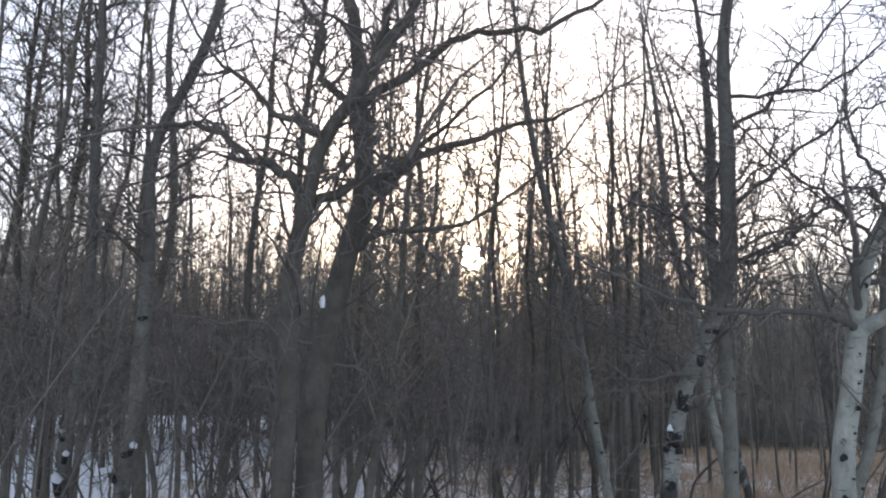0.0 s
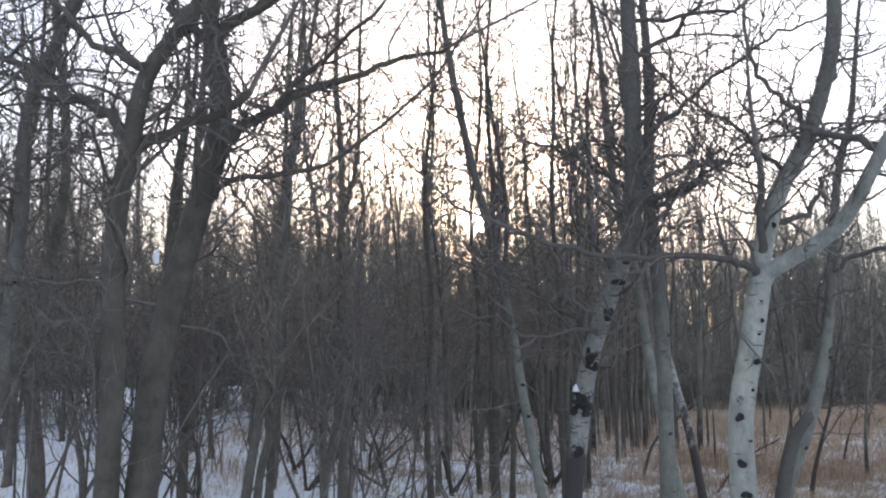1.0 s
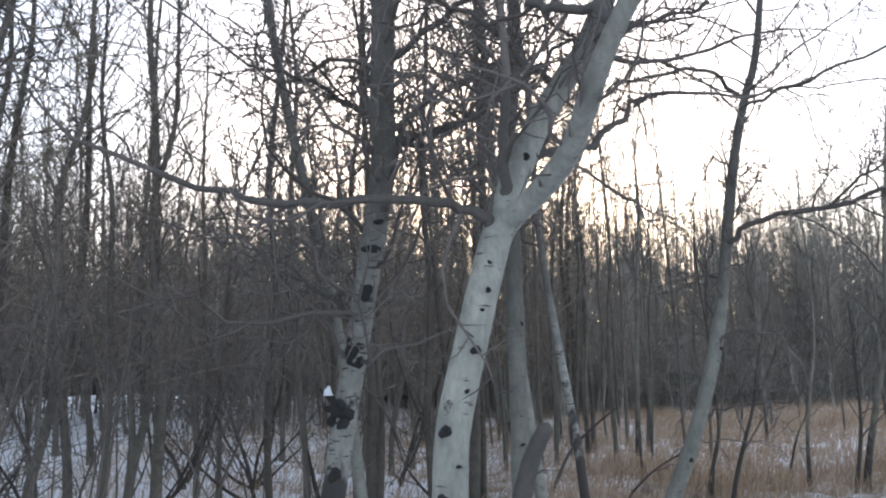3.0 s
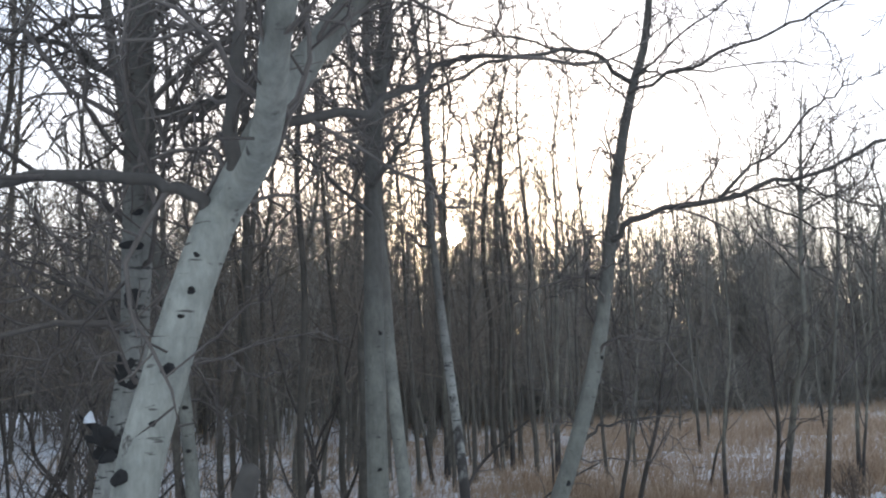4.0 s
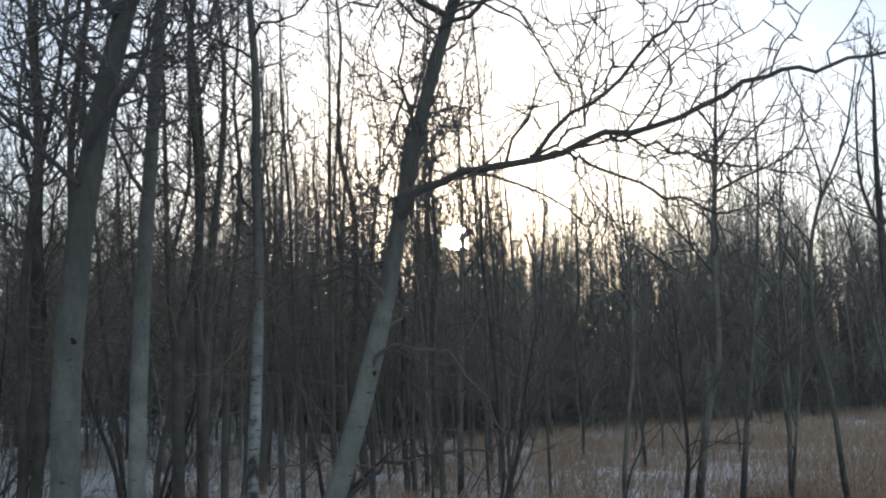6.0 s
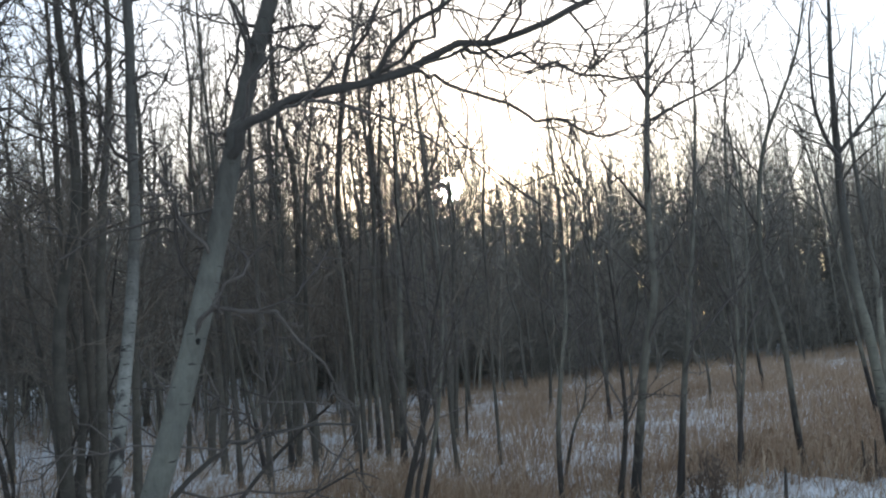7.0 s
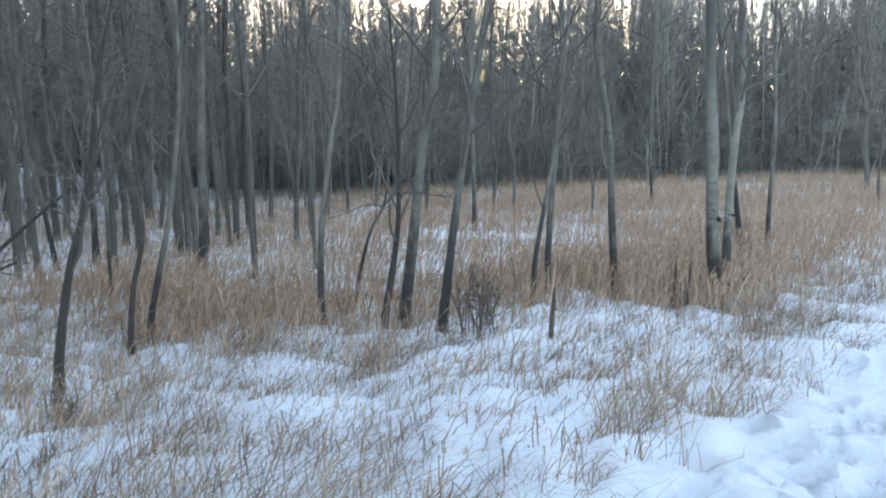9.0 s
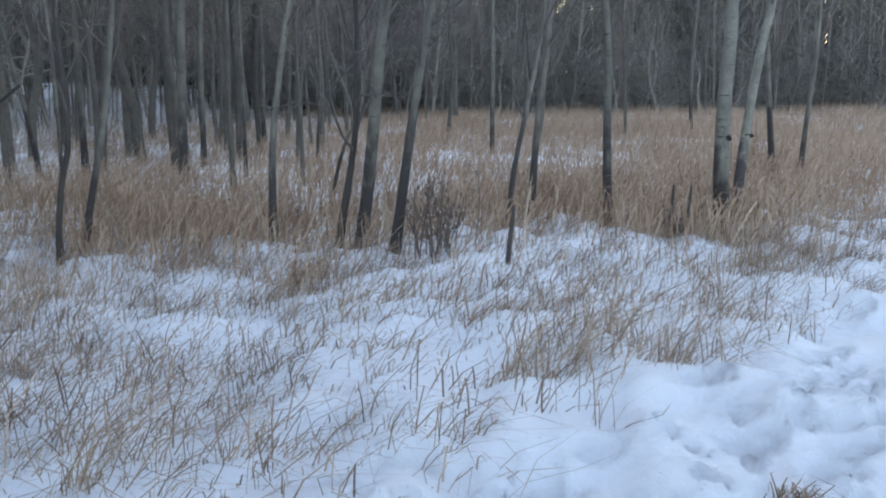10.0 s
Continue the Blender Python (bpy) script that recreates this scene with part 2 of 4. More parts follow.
# ---- trees ----
def smooth_line(pts, per=4):
    """A rounded line through the given points."""
    p = [Vector(q) for q in pts]
    p = [2 * p[0] - p[1]] + p + [2 * p[-1] - p[-2]]
    out = []
    for i in range(1, len(p) - 2):
        for k in range(per):
            t = k / per
            out.append(0.5 * (2 * p[i] + (p[i + 1] - p[i - 1]) * t + (2 * p[i - 1] - 5 * p[i] + 4 * p[i + 1] - p[i + 2]) * t * t
                              + (3 * p[i] - p[i - 1] - 3 * p[i + 1] + p[i + 2]) * t ** 3))
    return out + [p[-2]]


def tube(out, pts, radii, sides, rng=None, rough=0.0):
    verts, faces = out
    base = len(verts)
    a = None
    for i, p in enumerate(pts):
        d = (pts[min(i + 1, len(pts) - 1)] - pts[max(i - 1, 0)]).normalized()
        if a is None:
            a = d.cross(Vector((0.3, 1, 0.2))).normalized()
        a = (a - d * a.dot(d)).normalized()
        b = d.cross(a)
        for k in range(sides):
            w = 2 * math.pi * k / sides
            r = radii[i] * (1 + (rng.uniform(-rough, rough) if rough else 0))
            verts.append(p + (a * math.cos(w) + b * math.sin(w)) * r)
    last = len(pts) - 1
    if sides == 3:
        del verts[-3:]
        last -= 1
    for i in range(last):
        j = base + i * sides
        for k in range(sides):
            faces.append((j + k, j + (k + 1) % sides, j + sides + (k + 1) % sides, j + sides + k))
    verts.append(pts[-1] + (pts[-1] - pts[-2]).normalized() * radii[-1])
    j = base + last * sides
    for k in range(sides):
        faces.append((j + k, j + (k + 1) % sides, len(verts) - 1))


def wander(rng, p, d, length, n, crook, lift):
    pts = [p.copy()]
    d = d.normalized()
    for _ in range(n):
        d = (d + Vector((rng.gauss(0, crook), rng.gauss(0, crook), rng.gauss(0, crook) + lift))).normalized()
        pts.append(pts[-1] + d * (length / n))
    return pts


def taper(n, r0, r1):
    return [r0 + (r1 - r0) * i / (n - 1) for i in range(n)]


def sprays(out, rng, pts, radii, start, count, length, depth, thin, angle=(35, 70), crook=0.22, lift=0.06, kids=(6, 0.45), sides=3, shrink=0.55, segs=2, stout=1.0, gnarl=0):
    """Side shoots along a stem, each with shoots of its own, down to depth."""
    n = len(pts) - 1
    spin = rng.uniform(0, 6.28)
    for i in range(count):
        f = start + (1 - start) * (i + rng.random()) / count
        k = min(int(f * n), n - 1)
        t = f * n - k
        p = pts[k].lerp(pts[k + 1], t)
        d = (pts[k + 1] - pts[k]).normalized()
        spin += 2.4 + rng.uniform(-0.5, 0.5)
        side = d.cross(Vector((math.cos(spin), math.sin(spin), 0.3)))
        if side.length < 0.1:
            continue
        w = radians(rng.uniform(*angle))
        way = d * math.cos(w) + side.normalized() * math.sin(w)
        reach = length * rng.uniform(0.55, 1.2) * (1 - shrink * (f - start) / (1 - start + 1e-6))
        r0 = max(thin, min(radii[k] * 0.55, (0.006 + reach * 0.009) * stout))
        m = ((6 if depth > 1 else 4) if depth else segs) + 2 * gnarl * (depth > 0)
        q = wander(rng, p, way, reach, m, crook * ((0.8 if gnarl else 0.6) if depth else 1.1), lift)
        rr = taper(m + 1, r0, thin * 0.7)
        tube(out, q, rr, sides)
        if depth:
            sprays(out, rng, q, rr, 0.2, max(2, int(kids[0] * rng.uniform(0.7, 1.3))), reach * kids[1], depth - 1, thin, angle, crook, lift, kids, 3, segs=segs, stout=stout, gnarl=gnarl)


def cap_foot(out, pts, radii, sides):
    """Closes the foot of the tube that follows along pts."""
    base = len(out[0])
    out[0].append(pts[0] - (pts[1] - pts[0]).normalized() * 0.002)
    out[1].extend((base, base + 1 + (k + 1) % sides, base + 1 + k) for k in range(sides))


def knot_shape(out, centre, r, rx, rz):
    """A dark round scar that stands a little out of the bark."""
    verts, faces = out
    base = len(verts)
    rings, seg = 4, 18
    for i in range(rings):
        w = i / (rings - 1)
        for k in range(seg):
            a = 2 * math.pi * k / seg
            s = (1.0, 0.85, 0.6, 0.3)[i]
            verts.append(centre + Vector((math.cos(a) * rx * s, -(0.0, 0.012, 0.016, 0.008)[i], math.sin(a) * rz * s)) * (1 + 0.2 * math.sin(2 * a + centre.z * 37) + 0.1 * math.sin(3 * a + centre.z * 91) + 0.06 * math.sin(7 * a + centre.z * 51)))
    for i in range(rings - 1):
        for k in range(seg):
            j = base + i * seg
            faces.append((j + k, j + (k + 1) % seg, j + seg + (k + 1) % seg, j + seg + k))
    faces.append([base + (rings - 1) * seg + k for k in range(seg)])


def tree(seed, line, r0, r1, bark, label, limbs=(), shoots=(0.4, 18, 1.6, 2), thin=0.0045, knots=(), top=None, twig_mat=None, limb_mat=None, kids=(6, 0.45), limb_shoots=12, group="trees at the edge of the wood", category="tree", spread=(30, 65), rising=0.07, segs=2, stout=1.0, crook=0.36, fused=0, gnarl=0):
    """A bare tree: a trunk along the line, limbs along theirs, and twigs on both."""
    rng = random.Random(seed)
    foot, given = Vector(line[0]), len(line)
    if top:
        end, back = Vector(line[-1]), Vector(line[-2])
        d = ((end - back).normalized() + Vector((0, 0, 0.8))).normalized()
        k = max(2, int((top - end.z) / 0.9))
        line = [Vector(q) for q in line] + wander(rng, end, d, top - end.z, k, 0.07, 0.1)[1:]
    ground_z = float(lie(foot.x, foot.y)) - 0.06
    home = new("tree", None)
    home.location = (foot.x, foot.y, ground_z)
    tagged(home, label, category, group)
    off = Vector((foot.x, foot.y, ground_z))
    pts = [q - off for q in smooth_line(line, 4)]
    pts[0].z = 0.0
    n = len(pts)
    full = 4 * (given - 1)
    radii = [r0 + (r1 - r0) * min(1, i / full) if i <= full else r1 + (0.007 - r1) * (i - full) / (n - 1 - full) for i in range(n)]
    for i in range(n):
        radii[i] *= 1 + 0.35 * math.exp(-pts[i].z / 0.12)
    out = ([], [])
    if fused:
        cap_foot(out, pts, radii, 16)
    tube(out, pts, radii, 16 if r0 > 0.07 else 10 if r0 > 0.04 else 7, rng, 0.025 if r0 > 0.07 else 0.05)
    for way, a, b in limbs[:fused]:
        q = [Vector(v) - off for v in smooth_line(way, 3)]
        rr = taper(len(q), a, b)
        cap_foot(out, q, rr, 14)
        tube(out, q, rr, 14)
    stem = part("trunk", out, bark, home)
    if fused:
        weld = stem.modifiers.new("weld", "REMESH")
        weld.mode, weld.voxel_size, weld.use_smooth_shade = "VOXEL", 0.011, True
        even = stem.modifiers.new("even", "SMOOTH")
        even.factor, even.iterations = 0.5, 14
    twigs = ([], [])
    sprays(twigs, rng, pts, radii, *shoots, thin, spread, crook + 0.1 * gnarl, rising - 0.03 * gnarl, kids, segs=segs, stout=stout, gnarl=gnarl)
    for k, (way, a, b) in enumerate(limbs):
        q = [Vector(v) - off for v in smooth_line(way, 3)]
        rr = taper(len(q), a, b)
        limb = stem
        if k >= fused:
            out = ([], [])
            if gnarl:
                q = [v + Vector((rng.gauss(0, 1), rng.gauss(0, 1), rng.gauss(0, 1))) * 0.016 * (0 < i < len(q) - 1) for i, v in enumerate(q)]
            tube(out, q, rr, 14 if a > 0.05 else 8, rng, 0.02 if a > 0.05 else 0.06)
            limb = part("limb", out, (bark if a > 0.05 else (limb_mat or limb_dark)), home)
        shoots_out = ([], [])
        sprays(shoots_out, rng, q, rr, 0.1, limb_shoots, 1.1 + 0.15 * gnarl, 1, thin, crook=0.36 + 0.12 * gnarl, lift=0.09 - 0.05 * gnarl, kids=(8, 0.5), gnarl=gnarl)
        if b > 0.008:
            end = wander(rng, q[-1], q[-1] - q[-2], 1.2, 5, 0.15, 0.08)
            er = taper(6, b, thin)
            tube(shoots_out, end, er, 4)
            sprays(shoots_out, rng, end, er, 0.1, 6, 0.7, 1, thin, crook=0.22 + 0.2 * gnarl, kids=(4, 0.5), gnarl=gnarl)
        tagged(part("twig_spray", shoots_out, twig_mat or twig_dark, limb, "fine dark bare twigs"), kind="stuff")
    if twigs[0]:
        tagged(part("twig_spray", twigs, twig_mat or twig_dark, home, "fine dark bare twigs"), kind="stuff")
    for z, u, rx, rz in knots:
        i = min(range(n), key=lambda k: abs(pts[k].z - z))
        out = ([], [])
        s = math.sqrt(max(0.05, 1 - u * u))
        knot_shape(out, Vector((pts[i].x + u * radii[i] * 0.9, pts[i].y - s * radii[i] * 1.0, z)), radii[i], rx, rz)
        part("knot", out, knot_dark, stem, "black knot scar in the bark")
    return home


# big trees beside the footpath
limbs = []
limbs.append(([(1.01, 6.9, 4.45), (0.99, 6.9, 4.94), (0.92, 6.9, 5.42), (0.86, 6.9, 6.1), (0.95, 7.0, 7.2)], 0.069, 0.037))
limbs.append(([(0.98, 6.9, 4.42), (0.74, 6.9, 4.63), (0.66, 6.9, 4.84), (0.69, 6.9, 5.11), (0.49, 6.9, 5.43), (0.37, 6.9, 5.81)], 0.037, 0.018))
limbs.append(([(1.05, 6.9, 4.43), (1.43, 6.9, 4.73), (1.82, 6.9, 5.01), (2.16, 6.9, 5.09), (2.61, 6.9, 5.14), (3.05, 6.9, 5.34), (3.46, 6.9, 5.66)], 0.045, 0.015))
limbs.append(([(1.06, 6.9, 3.55), (1.2, 7.1, 3.8), (1.42, 7.4, 4.06), (1.72, 7.5, 4.24), (2.1, 7.55, 4.38), (2.43, 7.55, 4.47), (2.9, 7.55, 4.62)], 0.053, 0.015))
limbs.append(([(1.4, 7.38, 4.05), (1.6, 7.45, 4.3), (1.89, 7.5, 4.6), (2.3, 7.5, 5.0)], 0.030, 0.015))
limbs.append(([(0.98, 6.85, 3.15), (1.25, 6.7, 3.26), (1.6, 6.6, 3.27), (1.95, 6.55, 3.33), (2.25, 6.5, 3.5), (2.55, 6.5, 3.75)], 0.025, 0.011))
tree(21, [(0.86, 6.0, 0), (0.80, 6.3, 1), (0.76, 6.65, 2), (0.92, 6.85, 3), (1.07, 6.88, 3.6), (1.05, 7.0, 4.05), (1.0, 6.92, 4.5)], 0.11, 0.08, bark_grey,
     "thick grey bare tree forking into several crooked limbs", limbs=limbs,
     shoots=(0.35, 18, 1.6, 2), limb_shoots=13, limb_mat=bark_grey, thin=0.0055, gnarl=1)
limbs = []
limbs.append(([(0.74, 6.1, 3.33), (0.93, 6.15, 3.44), (1.15, 6.2, 3.55), (1.5, 6.2, 3.75)], 0.050, 0.025))
limbs.append(([(0.86, 6.0, 3.88), (0.65, 6.0, 3.98), (0.44, 6.0, 4.12), (0.21, 6.0, 4.37), (0.05, 6.0, 4.48)], 0.033, 0.013))
limbs.append(([(0.74, 6.05, 3.38), (0.59, 6.0, 3.59), (0.37, 6.0, 3.70), (0.11, 6.0, 3.88), (-0.11, 6.0, 3.97), (-0.37, 6.0, 3.95)], 0.045, 0.016))
limbs.append(([(1.08, 6.06, 4.15), (1.23, 6.1, 4.44), (1.40, 6.1, 4.72), (1.57, 6.1, 5.0), (1.79, 6.1, 5.38)], 0.053, 0.027))
limbs.append(([(1.10, 6.06, 4.2), (1.21, 6.1, 4.49), (1.35, 6.1, 4.91), (1.48, 6.1, 5.29)], 0.043, 0.022))
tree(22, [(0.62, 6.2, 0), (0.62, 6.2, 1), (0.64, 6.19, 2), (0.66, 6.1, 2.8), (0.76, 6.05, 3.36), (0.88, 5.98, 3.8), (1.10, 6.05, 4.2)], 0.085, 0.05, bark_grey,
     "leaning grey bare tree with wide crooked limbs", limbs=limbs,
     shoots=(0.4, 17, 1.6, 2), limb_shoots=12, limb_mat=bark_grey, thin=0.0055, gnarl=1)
kinked_tree = tree(23, [(-1.42, 8.3, 0), (-1.4, 8.32, 1), (-1.33, 8.35, 1.75), (-1.38, 8.5, 2.3), (-1.4, 8.6, 3), (-1.47, 8.78, 3.5), (-1.54, 8.88, 4), (-1.6, 9.0, 4.5), (-1.55, 9.1, 5), (-1.25, 9.0, 5.5), (-1.04, 8.9, 5.9), (-0.9, 8.9, 6.4)], 0.08, 0.055, bark_footed,
     "kinked aspen with a rough dark foot and snow-capped stubs", top=10.0, shoots=(0.3, 44, 2.0, 2), gnarl=1, thin=0.0055, knots=[(2.9, 0.2, 0.05, 0.03)])
slim_tree = tree(33, [(-2.08, 8.5, 0), (-2.06, 8.5, 0.8), (-2.05, 8.5, 1.6), (-1.98, 8.55, 3), (-2.08, 8.6, 5), (-2.1, 8.6, 6)], 0.075, 0.045, bark_footed,
     "slim aspen with a black foot and snow-capped stubs", top=10.0, shoots=(0.35, 38, 1.9, 2), gnarl=1, thin=0.0055)
for k, (x, y, lean) in enumerate(((-2.9, 9.6, 0.03), (-3.7, 10.2, -0.04), (-4.6, 11.2, 0.06), (-0.2, 9.9, 0.02))):
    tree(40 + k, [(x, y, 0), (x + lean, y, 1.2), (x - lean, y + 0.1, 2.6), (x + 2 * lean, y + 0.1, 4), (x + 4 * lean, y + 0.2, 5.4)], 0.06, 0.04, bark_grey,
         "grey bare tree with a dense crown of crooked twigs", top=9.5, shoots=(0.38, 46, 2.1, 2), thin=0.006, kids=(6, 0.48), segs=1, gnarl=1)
for k, (x, y, lean) in enumerate(((3.45, 13.1, -0.05), (4.15, 12.5, 0.03), (3.0, 14.2, 0.05), (4.7, 14.4, -0.03), (2.35, 12.2, 0.04), (6.5, 20.3, 0.04), (7.05, 21.6, -0.03), (6.9, 23.4, 0.03))):
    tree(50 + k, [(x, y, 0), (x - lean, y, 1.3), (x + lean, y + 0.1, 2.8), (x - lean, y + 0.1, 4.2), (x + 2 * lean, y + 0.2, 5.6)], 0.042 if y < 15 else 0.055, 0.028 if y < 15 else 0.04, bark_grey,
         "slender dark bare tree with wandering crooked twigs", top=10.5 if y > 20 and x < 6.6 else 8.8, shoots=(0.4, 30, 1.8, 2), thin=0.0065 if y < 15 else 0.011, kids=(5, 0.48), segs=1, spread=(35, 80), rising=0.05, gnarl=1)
limbs = []
limbs.append(([(4.29, 7.5, 3.2), (4.46, 7.6, 3.18), (4.68, 7.6, 3.29), (4.84, 7.6, 3.35), (5.1, 7.7, 3.6)], 0.024, 0.01))
limbs.append(([(4.26, 7.5, 3.3), (4.0, 7.6, 3.49), (3.75, 7.6, 3.64), (3.43, 7.6, 3.75)], 0.022, 0.01))
limbs.append(([(4.33, 7.45, 4.35), (4.69, 7.5, 4.62), (4.99, 7.5, 4.96), (5.29, 7.5, 5.31), (5.6, 7.5, 5.7)], 0.024, 0.010))
limbs.append(([(4.30, 7.48, 3.65), (4.68, 7.5, 3.95), (4.88, 7.5, 4.13), (5.24, 7.5, 4.38), (5.55, 7.5, 4.58), (5.86, 7.5, 4.68)], 0.024, 0.009))
limbs.append(([(4.29, 7.5, 3.15), (4.78, 7.75, 3.36), (5.04, 7.8, 3.54), (5.31, 7.8, 3.74), (5.57, 7.8, 3.95), (5.78, 7.8, 4.05)], 0.022, 0.009))
limbs.append(([(4.32, 7.45, 4.7), (4.74, 7.4, 4.71), (5.14, 7.4, 4.76), (5.55, 7.4, 5.01), (5.81, 7.4, 5.22)], 0.02, 0.009))
limbs.append(([(3.97, 8.2, 1.97), (3.93, 8.15, 2.21), (3.69, 8.15, 2.40), (3.56, 8.15, 2.48)], 0.022, 0.012))
scarred_aspen = tree(24, [(3.65, 8.15, 0), (3.73, 8.2, 0.5), (3.81, 8.23, 1), (3.89, 8.26, 1.5), (3.99, 8.22, 2), (4.13, 7.9, 2.5), (4.27, 7.56, 3), (4.29, 7.48, 3.5), (4.31, 7.45, 4.2)], 0.085, 0.072, bark_scarred,
     "pale aspen with black scars and a broken snow-capped stub", limbs=limbs,
     top=8.2, shoots=(0.28, 44, 1.9, 2), limb_shoots=15, thin=0.0055, gnarl=1,
     knots=[(2.35, 0.1, 0.05, 0.05), (2.22, 0.1, 0.035, 0.035), (2.02, -0.2, 0.06, 0.08), (1.92, 0.35, 0.05, 0.05), (2.6, 0.0, 0.055, 0.03), (1.55, -0.7, 0.05, 0.05), (1.2, 0.1, 0.04, 0.05), (2.75, 0.3, 0.03, 0.02)])
limbs = []
limbs.append(([(4.90, 6.53, 2.3), (4.98, 6.58, 2.48), (5.147, 6.34, 2.6), (5.248, 6.09, 2.7), (5.298, 5.92, 2.82), (5.36, 5.82, 2.98), (5.45, 5.76, 3.16), (5.62, 5.74, 3.44), (5.74, 5.72, 3.7), (5.85, 5.7, 4.1)], 0.062, 0.034))
limbs.append(([(5.43, 5.78, 3.12), (5.3, 5.95, 3.26), (5.17, 6.1, 3.33), (5.1, 6.1, 3.4), (5.06, 6.1, 3.5), (4.96, 6.1, 3.58), (4.84, 6.1, 3.72), (4.8, 6.1, 3.9)], 0.024, 0.013))
limbs.append(([(4.95, 6.6, 2.38), (4.88, 6.56, 2.5), (4.76, 6.52, 2.57), (4.56, 6.5, 2.59), (4.14, 6.5, 2.60), (3.84, 6.5, 2.63), (3.58, 6.5, 2.70), (3.3, 6.5, 2.8)], 0.03, 0.014))
limbs.append(([(4.97, 6.68, 2.42), (4.99, 6.66, 2.7), (5.0, 6.64, 2.95), (5.01, 6.63, 3.18)], 0.032, 0.026))
limbs.append(([(5.1, 6.8, 2.86), (5.2, 6.82, 2.89), (5.45, 7.0, 2.97), (5.68, 7.3, 3.2), (5.8, 7.5, 3.36), (6.13, 7.6, 3.42)], 0.026, 0.012))
limbs.append(([(5.3, 6.9, 3.25), (5.12, 6.85, 3.36), (4.9, 6.8, 3.6), (4.7, 6.8, 3.72), (4.4, 6.8, 4.0)], 0.02, 0.009))
limbs.append(([(5.38, 6.93, 3.38), (5.56, 6.9, 3.52), (5.8, 6.9, 3.6), (6.1, 6.9, 3.68)], 0.016, 0.008))
tree(25, [(4.61, 6.36, 0), (4.64, 6.39, 0.5), (4.67, 6.42, 1), (4.69, 6.45, 1.5), (4.81, 6.5, 2), (4.92, 6.58, 2.4), (4.98, 6.69, 2.6), (5.06, 6.76, 2.8), (5.15, 6.83, 3.0), (5.26, 6.88, 3.2), (5.43, 6.94, 3.45), (5.62, 6.95, 3.9), (5.76, 6.95, 4.5)], 0.09, 0.058, bark_pale,
     "white aspen leaning over the snow, forked, with black knots", limbs=limbs,
     fused=1, top=7.5, shoots=(0.55, 14, 1.4, 2), limb_shoots=8, thin=0.005, gnarl=1,
     knots=[(1.55, -0.35, 0.026, 0.03), (1.26, -0.3, 0.028, 0.03), (1.9, 0.45, 0.022, 0.024), (2.17, 0.55, 0.016, 0.012), (2.08, 0.1, 0.01, 0.01), (2.85, 0.2, 0.02, 0.02), (1.72, 0.3, 0.01, 0.012), (1.07, -0.1, 0.034, 0.026), (1.4, 0.55, 0.012, 0.01), (2.3, -0.1, 0.012, 0.01)])
limbs = []
limbs.append(([(7.21, 10.75, 2.95), (7.38, 10.6, 3.10), (7.76, 10.45, 3.17), (8.09, 10.4, 3.23), (8.53, 10.4, 3.32), (8.99, 10.4, 3.40), (9.42, 10.4, 3.62), (9.77, 10.4, 3.67), (10.2, 10.4, 3.74)], 0.03, 0.011))
limbs.append(([(8.07, 10.4, 3.21), (8.25, 10.3, 3.40), (8.52, 10.3, 3.54), (8.85, 10.3, 3.91), (9.08, 10.3, 4.02), (9.32, 10.3, 4.17)], 0.016, 0.007))
limbs.append(([(8.05, 10.4, 3.22), (8.30, 10.5, 3.24), (8.43, 10.6, 3.2), (8.76, 10.6, 3.05), (9.0, 10.6, 2.93), (9.23, 10.6, 2.83), (9.38, 10.6, 2.85)], 0.013, 0.006))
limbs.append(([(8.55, 10.4, 3.32), (8.69, 10.4, 3.28), (8.92, 10.4, 3.22), (9.14, 10.4, 3.11), (9.45, 10.4, 3.08)], 0.011, 0.006))
limbs.append(([(8.10, 10.4, 3.23), (8.25, 10.4, 3.33), (8.36, 10.4, 3.41), (8.48, 10.4, 3.58), (8.6, 10.3, 3.9)], 0.011, 0.006))
limbs.append(([(7.52, 11.05, 4.38), (7.86, 10.9, 4.50), (8.18, 10.9, 4.60), (8.72, 10.9, 4.79), (9.16, 10.9, 4.98), (9.60, 10.9, 5.13), (10.03, 10.9, 5.21)], 0.02, 0.009))
limbs.append(([(7.6, 11.05, 4.55), (7.95, 10.9, 4.8), (8.3, 10.9, 5.05), (8.8, 10.9, 5.4)], 0.014, 0.007))
limbs.append(([(7.57, 11.08, 4.5), (7.2, 10.8, 4.68), (6.88, 10.5, 4.62), (6.4, 10.1, 4.42), (6.1, 9.9, 4.28), (5.8, 9.7, 4.06), (5.5, 9.5, 3.84)], 0.024, 0.009))
limbs.append(([(6.88, 10.5, 4.62), (6.5, 10.6, 4.78), (6.1, 10.7, 4.82), (5.6, 10.8, 4.75)], 0.012, 0.006))
limbs.append(([(7.6, 11.0, 4.46), (7.9, 10.9, 4.5), (8.23, 10.9, 4.53), (8.76, 10.9, 4.57), (9.2, 10.9, 4.5)], 0.012, 0.006))
limbs.append(([(6.6, 10.8, 0.95), (6.90, 11.0, 1.26), (7.10, 11.0, 1.38), (7.34, 11.0, 1.40), (7.74, 11.0, 1.40)], 0.018, 0.006))
